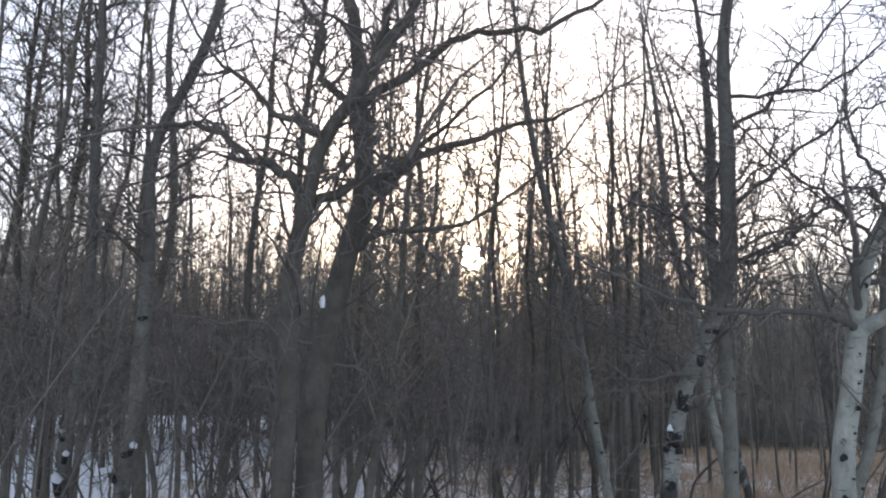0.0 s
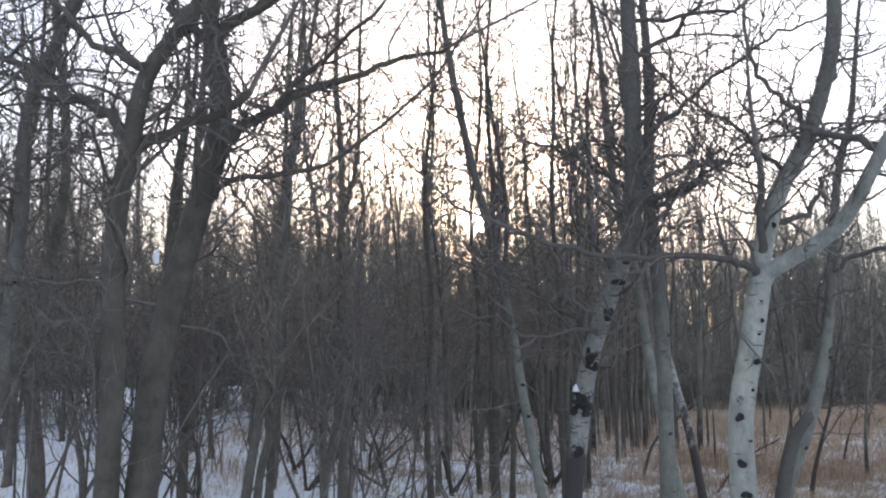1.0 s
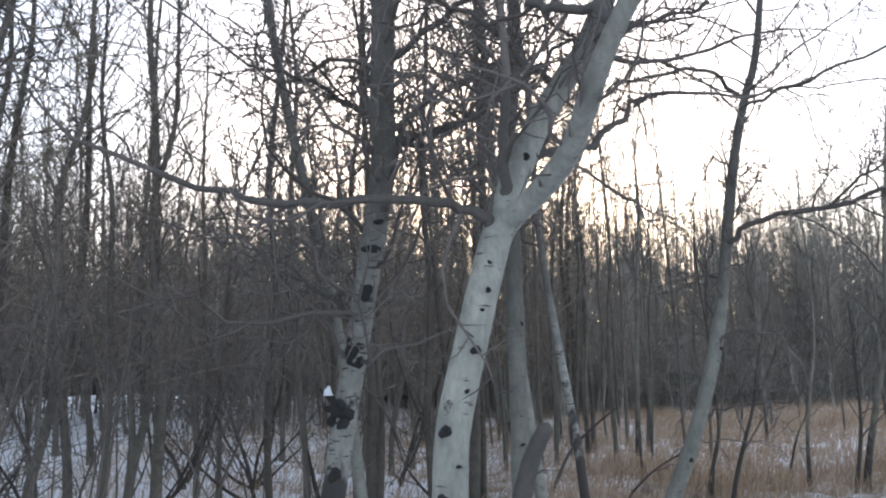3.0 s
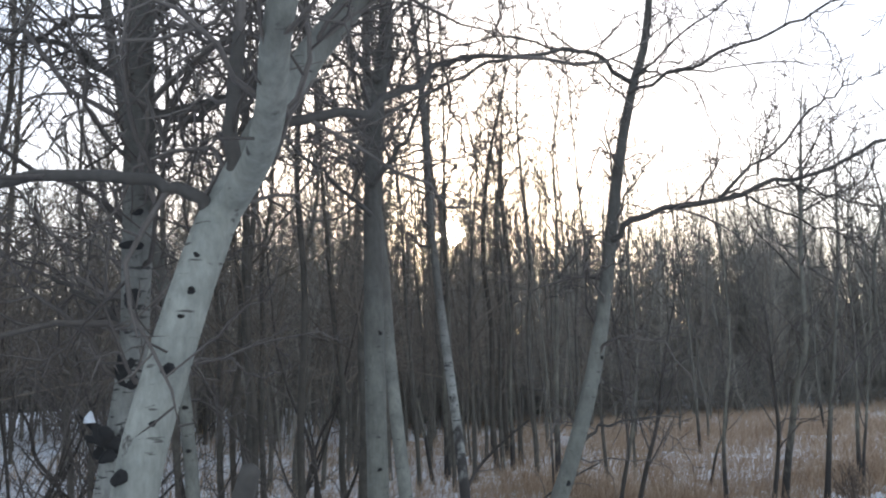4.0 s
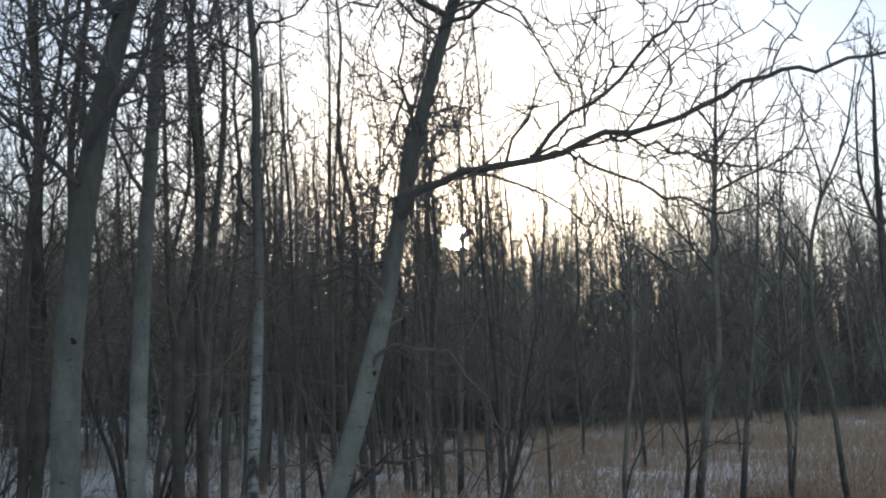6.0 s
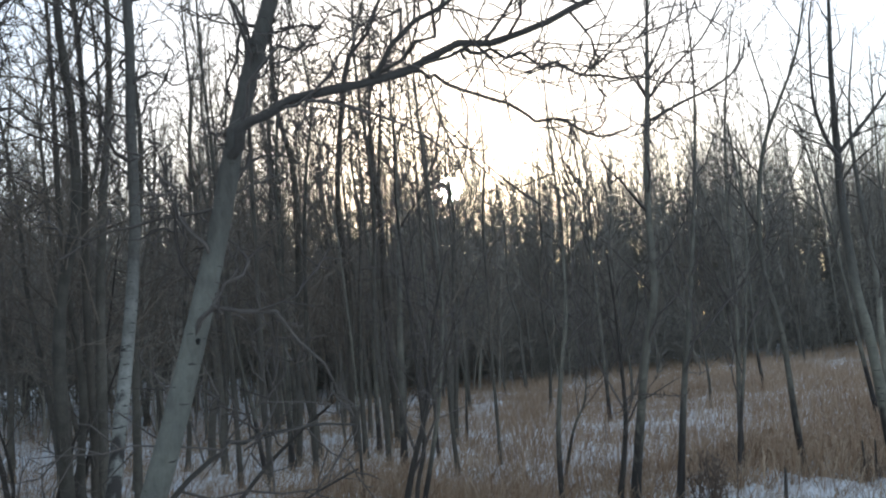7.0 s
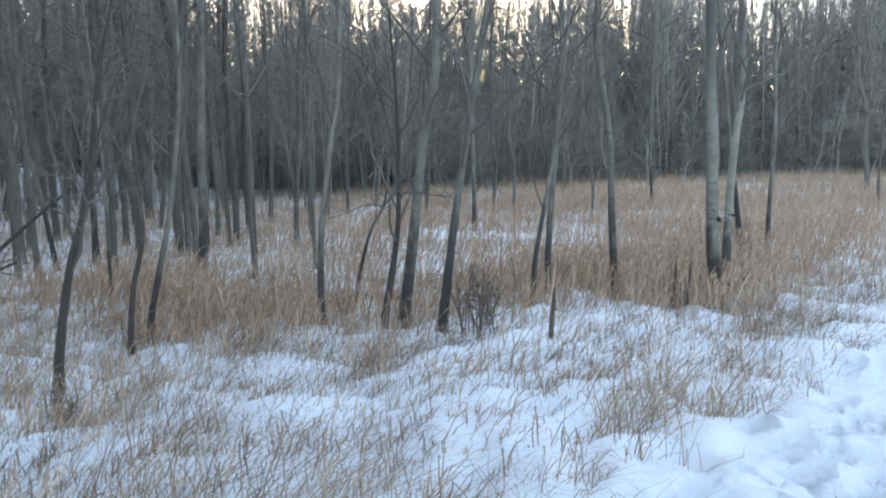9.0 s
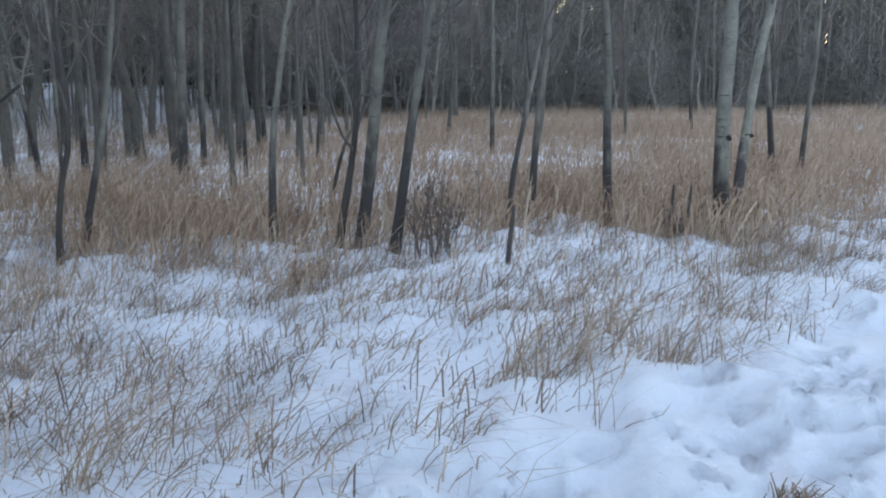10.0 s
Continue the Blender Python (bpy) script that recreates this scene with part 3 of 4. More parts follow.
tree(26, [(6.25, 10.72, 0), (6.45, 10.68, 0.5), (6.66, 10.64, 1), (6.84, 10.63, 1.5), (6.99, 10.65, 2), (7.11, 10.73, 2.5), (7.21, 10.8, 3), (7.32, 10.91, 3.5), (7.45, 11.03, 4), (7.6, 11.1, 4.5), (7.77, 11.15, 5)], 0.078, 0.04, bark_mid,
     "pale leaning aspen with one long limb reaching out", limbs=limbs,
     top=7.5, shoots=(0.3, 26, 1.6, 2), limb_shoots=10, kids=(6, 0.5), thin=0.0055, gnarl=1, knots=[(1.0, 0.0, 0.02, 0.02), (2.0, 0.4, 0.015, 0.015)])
limbs = []
limbs.append(([(5.13, 10.6, 3.25), (4.94, 10.6, 3.45), (4.72, 10.6, 3.67), (4.55, 10.6, 3.80), (4.2, 10.6, 4.3)], 0.022, 0.01))
limbs.append(([(5.14, 10.7, 3.55), (5.42, 10.6, 3.85), (5.50, 10.6, 4.02), (5.7, 10.6, 4.6)], 0.028, 0.012))
limbs.append(([(5.2, 11.0, 4.6), (4.95, 11.0, 5.0), (4.85, 11.0, 5.6), (4.7, 11.0, 6.3)], 0.035, 0.015))
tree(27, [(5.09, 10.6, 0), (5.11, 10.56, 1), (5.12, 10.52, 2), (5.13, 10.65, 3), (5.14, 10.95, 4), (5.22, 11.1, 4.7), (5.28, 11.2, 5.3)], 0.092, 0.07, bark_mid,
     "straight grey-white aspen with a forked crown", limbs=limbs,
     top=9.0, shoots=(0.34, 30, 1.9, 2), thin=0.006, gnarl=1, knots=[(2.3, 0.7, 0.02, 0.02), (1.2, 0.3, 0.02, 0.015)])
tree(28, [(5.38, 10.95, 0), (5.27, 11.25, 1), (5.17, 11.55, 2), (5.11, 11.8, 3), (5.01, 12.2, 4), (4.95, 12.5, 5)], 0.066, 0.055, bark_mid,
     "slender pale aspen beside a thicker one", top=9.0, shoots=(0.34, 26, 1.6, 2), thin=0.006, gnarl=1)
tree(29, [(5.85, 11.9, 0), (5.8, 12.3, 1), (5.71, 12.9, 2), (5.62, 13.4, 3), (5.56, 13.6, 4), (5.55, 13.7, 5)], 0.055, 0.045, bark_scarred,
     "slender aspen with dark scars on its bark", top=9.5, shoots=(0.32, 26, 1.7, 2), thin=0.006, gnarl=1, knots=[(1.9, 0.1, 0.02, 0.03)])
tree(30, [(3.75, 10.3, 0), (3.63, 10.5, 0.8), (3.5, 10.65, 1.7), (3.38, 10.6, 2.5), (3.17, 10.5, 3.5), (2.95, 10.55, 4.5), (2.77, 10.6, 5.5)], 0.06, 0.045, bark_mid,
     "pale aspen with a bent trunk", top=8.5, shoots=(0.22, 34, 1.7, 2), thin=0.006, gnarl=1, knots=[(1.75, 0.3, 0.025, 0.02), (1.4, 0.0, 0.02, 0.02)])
limbs = []
limbs.append(([(13.07, 16.1, 3.55), (12.9, 16.0, 3.8), (12.82, 16.0, 4.3), (12.9, 16.0, 5.2)], 0.03, 0.012))
limbs.append(([(13.07, 16.1, 3.6), (13.4, 16.0, 3.95), (13.8, 16.0, 4.4), (14.1, 16.0, 4.9)], 0.026, 0.01))
tree(31, [(12.8, 15.25, 0), (12.76, 15.22, 0.5), (12.79, 15.35, 1), (12.88, 15.6, 1.5), (12.98, 15.95, 2), (13.05, 16.15, 3), (13.07, 16.12, 3.6)], 0.062, 0.045, bark_pair,
     "pale aspen with a dark foot, one of a pair", limbs=limbs,
     top=6.5, shoots=(0.5, 12, 1.2, 1), knots=[(0.8, 0.7, 0.035, 0.02), (0.3, 0.1, 0.03, 0.03)])
tree(32, [(12.93, 15.4, 0), (13.06, 15.7, 0.5), (13.19, 15.97, 1), (13.34, 16.25, 1.5), (13.5, 16.5, 2), (13.6, 16.8, 3)], 0.045, 0.03, bark_pair,
     "leaning aspen with a dark foot, one of a pair", top=5.5, shoots=(0.5, 12, 1.1, 1), knots=[(0.75, 0.5, 0.04, 0.018)])

# young trees in the dry grass
YOUNG = []
YOUNG.append(([(7.77, 14.46, 0), (7.83, 14.46, 0.44), (7.93, 14.46, 0.87), (7.92, 14.46, 1.58), (7.9, 14.5, 2.2)], 0.026, 4.5, "thin dark-footed sapling standing in snow"))
YOUNG.append(([(7.8, 14.8, 0), (8.02, 14.8, 0.85), (8.12, 14.8, 1.38), (8.22, 14.8, 2.24)], 0.03, 4.8, "thin leaning sapling standing in snow"))
YOUNG.append(([(7.42, 18.08, 0), (7.5, 18.08, 1.73), (7.57, 18.08, 2.68)], 0.06, 7.5, "straight pale aspen among dry grass"))
YOUNG.append(([(9.25, 14.94, 0), (9.28, 14.94, 0.72), (9.38, 14.94, 1.4), (9.5, 14.94, 2.06)], 0.033, 5.0, "thin curved aspen among dry grass"))
YOUNG.append(([(9.43, 16.31, 0), (9.6, 16.31, 0.61), (9.77, 16.31, 0.94)], 0.022, 1.6, "short leaning dead sapling"))
YOUNG.append(([(9.79, 14.76, 0), (9.9, 14.76, 0.53), (9.96, 14.76, 0.98)], 0.036, 2.6, "dark leaning young tree among dry grass"))
YOUNG.append(([(9.96, 14.82, 0), (10.04, 14.79, 0.5), (10.11, 14.68, 1), (10.18, 14.55, 1.5), (10.3, 14.4, 2.1), (10.35, 14.4, 3.07), (10.44, 14.4, 3.83), (10.49, 14.4, 4.26)], 0.06, 5.6, "stout young aspen with a dark foot"))
YOUNG.append(([(10.27, 14.28, 0), (10.36, 14.28, 0.6), (10.46, 14.28, 1.22), (10.6, 14.28, 1.97)], 0.042, 5.2, "young aspen leaning in dry grass"))
YOUNG.append(([(11.08, 15.0, 0), (11.13, 15.0, 0.52), (11.23, 15.0, 1.03), (11.34, 15.0, 1.67)], 0.026, 3.8, "thin leaning sapling in russet grass"))
YOUNG.append(([(11.29, 15.53, 0), (11.33, 15.53, 0.71), (11.39, 15.53, 1.3), (11.46, 15.53, 2.12)], 0.036, 5.2, "young aspen standing in russet grass"))
YOUNG.append(([(11.93, 15.46, 0), (11.9, 15.46, 0.73), (11.88, 15.46, 1.55), (11.77, 15.46, 2.4), (11.85, 15.46, 3.2), (12.01, 15.46, 3.77), (12.42, 15.46, 4.58)], 0.04, 5.6, "upright young aspen in russet grass"))
YOUNG.append(([(14.39, 18.82, 0), (14.26, 18.82, 1.19), (14.16, 18.82, 2.23)], 0.042, 6.0, "upright aspen in russet grass"))
YOUNG.append(([(14.43, 18.07, 0), (14.45, 18.07, 0.61), (14.51, 18.07, 1.54), (14.5, 18.07, 2.81)], 0.035, 5.5, "thin aspen in russet grass"))
YOUNG.append(([(11.03, 22.31, 0), (11.04, 22.31, 1.52), (11.03, 22.31, 2.89)], 0.045, 7.0, "straight aspen in the clearing"))
YOUNG.append(([(5.52, 19.6, 0), (5.55, 19.6, 1.5), (5.55, 19.6, 3.0)], 0.055, 8.0, "straight grey aspen in the wood"))
YOUNG.append(([(5.28, 18.89, 0), (5.15, 18.89, 1.0), (4.95, 18.9, 2.0)], 0.04, 6.0, "leaning grey aspen in the wood"))
YOUNG.append(([(6.82, 20.59, 0), (6.85, 20.6, 1.5), (6.95, 20.6, 3.0)], 0.05, 8.0, "slender grey aspen in the wood"))
YOUNG.append(([(7.7, 13.28, 0), (7.78, 13.25, 0.4), (7.9, 13.2, 0.84), (8.05, 13.2, 1.3)], 0.036, 2.6, "dark leaning young tree among weeds"))
YOUNG.append(([(7.86, 19.1, 0), (7.88, 19.1, 1.5), (7.9, 19.0, 3.0), (7.92, 19.0, 4.5), (7.9, 19.0, 6.0)], 0.026, 7.4, "thin straight aspen with a twiggy crown"))
YOUNG.append(([(6.6, 24.8, 0), (6.6, 25, 2.0), (6.6, 25, 4.5)], 0.05, 9.5, "thin tall aspen with a twiggy crown"))
YOUNG.append(([(8.3, 21.5, 0), (8.4, 21.5, 1.5), (8.35, 21.5, 3.0)], 0.026, 6.9, "small spreading aspen with long thin twigs"))
YOUNG.append(([(7.1, 15.9, 0), (7.12, 15.9, 1.5), (7.05, 15.9, 3.0)], 0.019, 6.6, "small spreading aspen with long thin twigs"))
YOUNG.append(([(14.86, 24.83, 0), (14.8, 24.8, 1.2), (14.85, 24.8, 2.6)], 0.045, 6.0, "slender aspen in the clearing"))
FORKS = {6: [([(10.48, 14.4, 4.2), (10.51, 14.4, 4.32), (10.69, 14.4, 4.63), (10.87, 14.4, 5.03)], 0.016, 0.008),
             ([(10.46, 14.4, 4.0), (10.52, 14.4, 4.08), (10.78, 14.4, 4.35), (11.07, 14.4, 4.59), (11.33, 14.4, 4.98)], 0.016, 0.008),
             ([(10.44, 14.4, 3.8), (10.56, 14.4, 3.85), (10.82, 14.4, 3.97), (11.12, 14.4, 4.08), (11.36, 14.4, 4.23), (11.47, 14.4, 4.4), (11.51, 14.4, 4.57)], 0.018, 0.007)],
         10: [([(12.0, 15.46, 3.74), (12.06, 15.46, 3.95), (12.07, 15.46, 4.22), (12.0, 15.46, 4.55), (11.9, 15.4, 5.0)], 0.014, 0.007)]}
for k, (line, r, top, label) in enumerate(YOUNG):
    tree(60 + k, line, r * (0.95 if r < 0.045 else 0.85), r * (0.4 if k in FORKS else 0.58), dead_wood if label.startswith(("dark", "thin dark")) else bark_field, label, limbs=FORKS.get(k, ()), top=top, shoots=(0.34, 24 if top > 6.5 else 12 if r < 0.05 else 16, 1.6, 2), thin=0.0045, group="young trees in the clearing", kids=(6, 0.5) if top > 6.5 else (4, 0.5), limb_shoots=6, spread=(22, 55), rising=0.1)

# crooked dark saplings on the snow at the edge of the wood
for k, (x, y) in enumerate(((-1.36, 14.0), (0.35, 13.9), (1.5, 14.6), (2.58, 13.9), (4.1, 14.2), (-2.6, 15.2), (1.0, 16.2), (3.3, 16.8), (-0.6, 17.5))):
    rng = random.Random(700 + k)
    ways = []
    for _ in range(rng.randrange(2, 5)):
        d = Vector((rng.choice((-1, 1)) * rng.uniform(0.5, 1.1), rng.uniform(-0.4, 0.4), 0.7))
        q = wander(rng, Vector((x + rng.gauss(0, 0.05), y, 0.05)), d, rng.uniform(1.3, 2.2), 4, 0.22, 0.28)
        ways.append(([tuple(p) for p in q], rng.uniform(0.018, 0.03), 0.008))
    spine = wander(rng, Vector((x, y, 0)), Vector((rng.gauss(0, 0.35), 0, 1)), 2.4, 4, 0.2, 0.2)
    tree(720 + k, [tuple(p) for p in spine], rng.uniform(0.025, 0.045), 0.014, dead_wood, "crooked many-stemmed dark sapling in the snow", limbs=ways, limb_mat=dead_wood, top=3.6, shoots=(0.5, 8, 0.8, 1), limb_shoots=5, kids=(3, 0.5), group="crooked saplings in the snow")

# woodland behind: a few trees built once, then copied
WOOD = []
for k in range(7):
    rng = random.Random(200 + k)
    high = (9.5, 8.5, 10.5, 7.5, 9.0, 6.5, 8.0)[k]
    line = [Vector((0, 0, 0))]
    lean = Vector((rng.gauss(0.04, 0.05), rng.gauss(0, 0.05), 1))
    for z in range(1, int(high) + 1):
        line.append(Vector((lean.x * z + rng.gauss(0, 0.06), lean.y * z + rng.gauss(0, 0.06), z * high / int(high))))
    t = tree(210 + k, line, (0.075, 0.055, 0.085, 0.05, 0.065, 0.045, 0.055)[k], 0.012, bark_wood, "tall bare aspen crowded among others in snow",
             shoots=(0.24, 42, 1.9, 1), stout=0.65, crook=0.4, thin=0.006, group="woodland trees", kids=(13, 0.44), spread=(25, 68), rising=0.1, twig_mat=wood_twig, segs=1)
    t.location = (0, 0, 0)
    WOOD.append(t)

place_rng = random.Random(77)
taken = []


def spot(x0, x1, y0, y1, gap):
    for _ in range(60):
        x, y = place_rng.uniform(x0, x1), place_rng.uniform(y0, y1)
        if all((x - a) ** 2 + (y - b) ** 2 > gap * gap for a, b in taken):
            break
    taken.append((x, y))
    return x, y


def stand(src, x, y, s):
    m = Matrix.Translation((x, y, float(lie(x, y)) - 0.05)) @ Matrix.Rotation(place_rng.uniform(0, 6.28), 4, "Z") @ Matrix.Diagonal((s, s, s * place_rng.uniform(0.92, 1.1), 1))
    return copy_thing(src, m)


first = {}
spots = [(-3.4, -2.6, 7.9, 9.6, 0.5, 2), (-9, 2.6, 8.0, 13, 0.7, 18), (-24, 3.0, 12.5, 32, 0.9, 105), (2.2, 4.7, 12.0, 22, 0.8, 11), (3.0, 6.5, 13.5, 36, 0.9, 24), (6.5, 34, 21, 40, 1.6, 30), (6.8, 12.5, 24, 38, 1.2, 9), (6.2, 8.4, 20, 27, 1.0, 3)]
for x0, x1, y0, y1, gap, count in spots:
    for _ in range(count):
        x, y = spot(x0, x1, y0, y1, gap)
        if 4.9 < x < 6.6 and y < 14.3 or 6.0 < x < 6.6 and y < 15.5:
            x -= 1.9
        if x > 1.9 and y < 9.0:
            x, y = x - 1.2, y + 3.0
        k = place_rng.randrange(7)
        s = place_rng.uniform(0.85, 1.12) * (0.72 if x0 > 6 else 1.0)
        if k in first:
            stand(WOOD[k], x, y, s)
        else:
            first[k] = True
            WOOD[k].location = (x, y, float(lie(x, y)) - 0.05)

# slender taller ones at the edge of the clearing
for k in range(15):
    x, y = spot(2.0, 8.8, 17, 30, 0.9)
    s = place_rng.uniform(0.5, 0.68)
    copy_thing(WOOD[k % 7], Matrix.Translation((x, y, float(lie(x, y)) - 0.05)) @ Matrix.Rotation(place_rng.uniform(0, 6.28), 4, "Z") @ Matrix.Diagonal((s, s, place_rng.uniform(0.85, 1.15), 1)))

# brush: many-stemmed shrubs with fine twigs
BRUSH = []
for k in range(5):
    rng = random.Random(300 + k)
    home = tagged(new("shrub", None), "leafless shrub with many thin stems and fine twigs", "shrub", "shrubs under the trees")
    stems, twigs = ([], []), ([], [])
    for _ in range(8):
        p = Vector((rng.gauss(0, 0.3), rng.gauss(0, 0.3), 0))
        q = wander(rng, p, Vector((rng.gauss(0, 0.3), rng.gauss(0, 0.3), 1)), rng.uniform(2.2, 3.6), 6, 0.12, 0.05)
        rr = taper(7, rng.uniform(0.008, 0.018), 0.004)
        tube(stems, q, rr, 4)
        sprays(twigs, rng, q, rr, 0.5, 12, 0.8, 1, 0.004, angle=(30, 80), kids=(8, 0.5), segs=1, shrink=0.35)
    tagged(part("brushwood", stems, twig_dark, home), kind="stuff")
    tagged(part("twig_spray", twigs, twig_dark, home), kind="stuff")
    BRUSH.append(home)
put = 0
for x0, x1, y0, y1, gap, count in ((-2.8, 1.8, 5.6, 7.0, 0.9, 2), (-4.5, 2.4, 7.0, 11.0, 0.9, 12), (-12, 3.6, 12, 24, 0.9, 10)):
    for _ in range(count):
        x, y = spot(x0, x1, y0, y1, gap)
        if put < 5:
            BRUSH[put].location = (x, y, float(lie(x, y)) - 0.03)
        else:
            stand(BRUSH[put % 5], x, y, place_rng.uniform(0.8, 1.15))
        put += 1

# far wood: crowded stems in patches
PATCH = []
for k in range(6):
    rng = random.Random(400 + k)
    out = ([], [])
    for i in range(46):
        p = Vector((rng.uniform(-3, 3), rng.uniform(-3, 3), -0.1))
        high = rng.triangular(3.5, 7.6, 6.6) if i % 5 else rng.uniform(7.0, 9.0)
        q = wander(rng, p, Vector((rng.gauss(0.03, 0.09), rng.gauss(0, 0.09), 1)), high, 5, 0.06, 0.03)
        rr = taper(6, rng.uniform(0.018, 0.026) if i % 3 else rng.uniform(0.03, 0.055), 0.009)
        tube(out, q, rr, 4)
        sprays(out, rng, q, rr, 0.15, 54 if i % 5 else 40, 1.9, 0, 0.012, angle=(18, 78), crook=0.34, lift=0.12, shrink=0.4, segs=1)
    for _ in range(13):
        p = Vector((rng.uniform(-3, 3), rng.uniform(-3, 3), -0.1))
        q = wander(rng, p, Vector((rng.gauss(0, 0.3), rng.gauss(0, 0.3), 1)), rng.uniform(1.5, 3.8), 5, 0.12, 0.03)
        rr = taper(6, 0.016, 0.008)
        tube(out, q, rr, 3)
        sprays(out, rng, q, rr, 0.2, 34, 1.0, 0, 0.009, angle=(25, 80), segs=1)
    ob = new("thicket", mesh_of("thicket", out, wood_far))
    PATCH.append(tagged(ob, "dense leafless thicket of thin grey stems", "thicket", "far wood", "stuff"))
patch_rng = random.Random(9)
made = 0


def lay_patch(x, y, high):
    global made
    m = Matrix.Translation((x, y, float(lie(x, y)))) @ Matrix.Rotation(patch_rng.choice((0, 1.57, 3.14, 4.71)) + patch_rng.uniform(-0.2, 0.2), 4, "Z") @ Matrix.Diagonal((1, 1, high, 1))
    if made < 6:
        PATCH[made].matrix_basis = m
    else:
        copy_thing(PATCH[made % 6], m)
    made += 1


for i in range(-6, 8):
    for j in range(0, 3):
        x = i * 5.6 + patch_rng.uniform(-0.8, 0.8)
        if j == 2 and x < -10:
            continue
        edge = 40.5 if x > 3 else (32 if x > -6 else 27)
        y = edge + j * 4.6 + patch_rng.uniform(-0.8, 0.8)
        lay_patch(x, y, patch_rng.uniform(1.2, 1.36) if x > 0.5 else patch_rng.uniform(1.05, 1.3))
for x, y in ((6.2, 35.5), (-1.5, 27.5)):
    lay_patch(x, y, patch_rng.uniform(0.8, 0.9))
# low brush along the far edge of the clearing
for k in range(8):
    lay_patch(5 + 4.4 * k, 37.2 + patch_rng.uniform(-0.8, 0.8), patch_rng.uniform(0.26, 0.4))

# crowded trunks deeper in the wood
rng = random.Random(440)
out = ([], [])
for _ in range(2100):
    x, y = rng.uniform(-62, 76), rng.uniform(53, 76)
    q = wander(rng, Vector((x, y, float(lie(x, y)) - 0.2)), Vector((rng.gauss(0.02, 0.05), rng.gauss(0, 0.05), 1)), rng.triangular(7.5, 13, 10.2), 4, 0.04, 0.03)
    rr = taper(5, rng.uniform(0.05, 0.13), 0.02)
    tube(out, q, rr, 4)
    sprays(out, rng, q, rr, 0.08, 22, 2.6, 0, 0.026, angle=(18, 65), crook=0.3, lift=0.12, shrink=0.3, segs=1)
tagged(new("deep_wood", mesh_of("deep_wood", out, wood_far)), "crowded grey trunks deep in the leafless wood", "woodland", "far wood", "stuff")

# dark young spruces between the stems of the far wood
rng = random.Random(450)
out = ([], [])
for k in range(770):
    x, y = (rng.uniform(-60, 70), rng.uniform(46, 78)) if k < 640 else (rng.uniform(-9, 9.5), rng.uniform(46, 54)) if k < 690 else (rng.uniform(-6, 8.5), rng.uniform(42, 53))
    if x < 4 and k < 640:
        y += 12
    high, wide = rng.uniform(3.0, 6.0) if k < 640 else rng.uniform(2.0, 4.0) if k < 690 else rng.uniform(4.5, 7.5), rng.uniform(0.7, 1.35)
    tiers, each, broad = (10, 8, 0.42) if k < 640 else (18, 11, 0.22)
    foot = float(lie(x, y)) - 0.1
    tube(out, [Vector((x, y, foot)), Vector((x, y, foot + high * 0.5)), Vector((x, y, foot + high))], [0.05, 0.035, 0.01], 4)
    for tier in range(tiers):
        f = 0.04 + 0.92 * tier / (tiers - 1)
        for _ in range(each):
            a, r = rng.uniform(0, 6.28), wide * (1.02 - f) * rng.uniform(0.7, 1.25) + 0.06
            c, d = math.cos(a), math.sin(a)
            z, w = foot + high * f + rng.uniform(-0.1, 0.1), broad * (0.33 + r)
            b = len(out[0])
            out[0].extend([Vector((x, y, z + 0.1)), Vector((x + c * r * 0.6 - d * w, y + d * r * 0.6 + c * w, z - 0.06)),
                       Vector((x + c * r, y + d * r, z - 0.22)), Vector((x + c * r * 0.6 + d * w, y + d * r * 0.6 - c * w, z - 0.1))])
            out[1].append((b, b + 1, b + 2, b + 3))
tagged(new("distant_wood", mesh_of("distant_wood", out, wood_dim)), "dark green-black mass of crowded young spruces", "woodland", "far wood", "stuff")


# ---- dry grass ----
def blades(name, label, x, y, length, width, lean, mat, rng, wind=(0.55, 0.15), fine=True):
    """Grass stalks as narrow bent strips, one island each."""
    n = len(x)
    z = lie(x, y) - 0.01
    ang = rng.uniform(0, 2 * np.pi, n)
    dirx, diry = np.cos(ang) * 0.85 + wind[0], np.sin(ang) * 0.85 + wind[1]
    bend = lean * rng.uniform(0.3, 1.4, n)
    fa = rng.uniform(0, np.pi, n)
    wx, wy = np.cos(fa) * width / 2, np.sin(fa) * width / 2 * 0.5
    levels = []
    side = rng.normal(0, 0.2 if not fine else 0.34, n)
    for h, out_, w in ((0.0, 0.0, 1.0), (0.4, 0.18, 0.95), (0.75, 0.55, 0.8)) if fine else ((0.0, 0.0, 1.0), (0.6, 0.35, 0.9)):
        cx = x + (dirx * bend * out_ - diry * side * h) * length
        cy = y + (diry * bend * out_ + dirx * side * h) * length
        cz = z + length * h * (1 - 0.3 * bend * h)
        levels += [np.stack([cx - wx * w, cy - wy * w, cz], -1), np.stack([cx + wx * w, cy + wy * w, cz], -1)]
    tip = rng.uniform(0.42, 0.95, n)
    levels.append(np.stack([x + dirx * bend * length * 1.05, y + diry * bend * length * 1.05, z + length * tip * (1 - 0.3 * bend)], -1))
    v = np.stack(levels, 1).reshape(-1, 3)
    b = np.arange(n)[:, None] * (7 if fine else 5)
    if fine:
        faces = np.concatenate([b + [0, 1, 3, 2], b + [2, 3, 5, 4]]).tolist() + (b + [4, 5, 6]).tolist()
    else:
        faces = (b + [0, 1, 3, 2]).tolist() + (b + [2, 3, 4]).tolist()
    ob = new(name, mesh_of(name, (v.tolist(), faces), mat, False))
    return tagged(ob, label, "grass", kind="stuff")


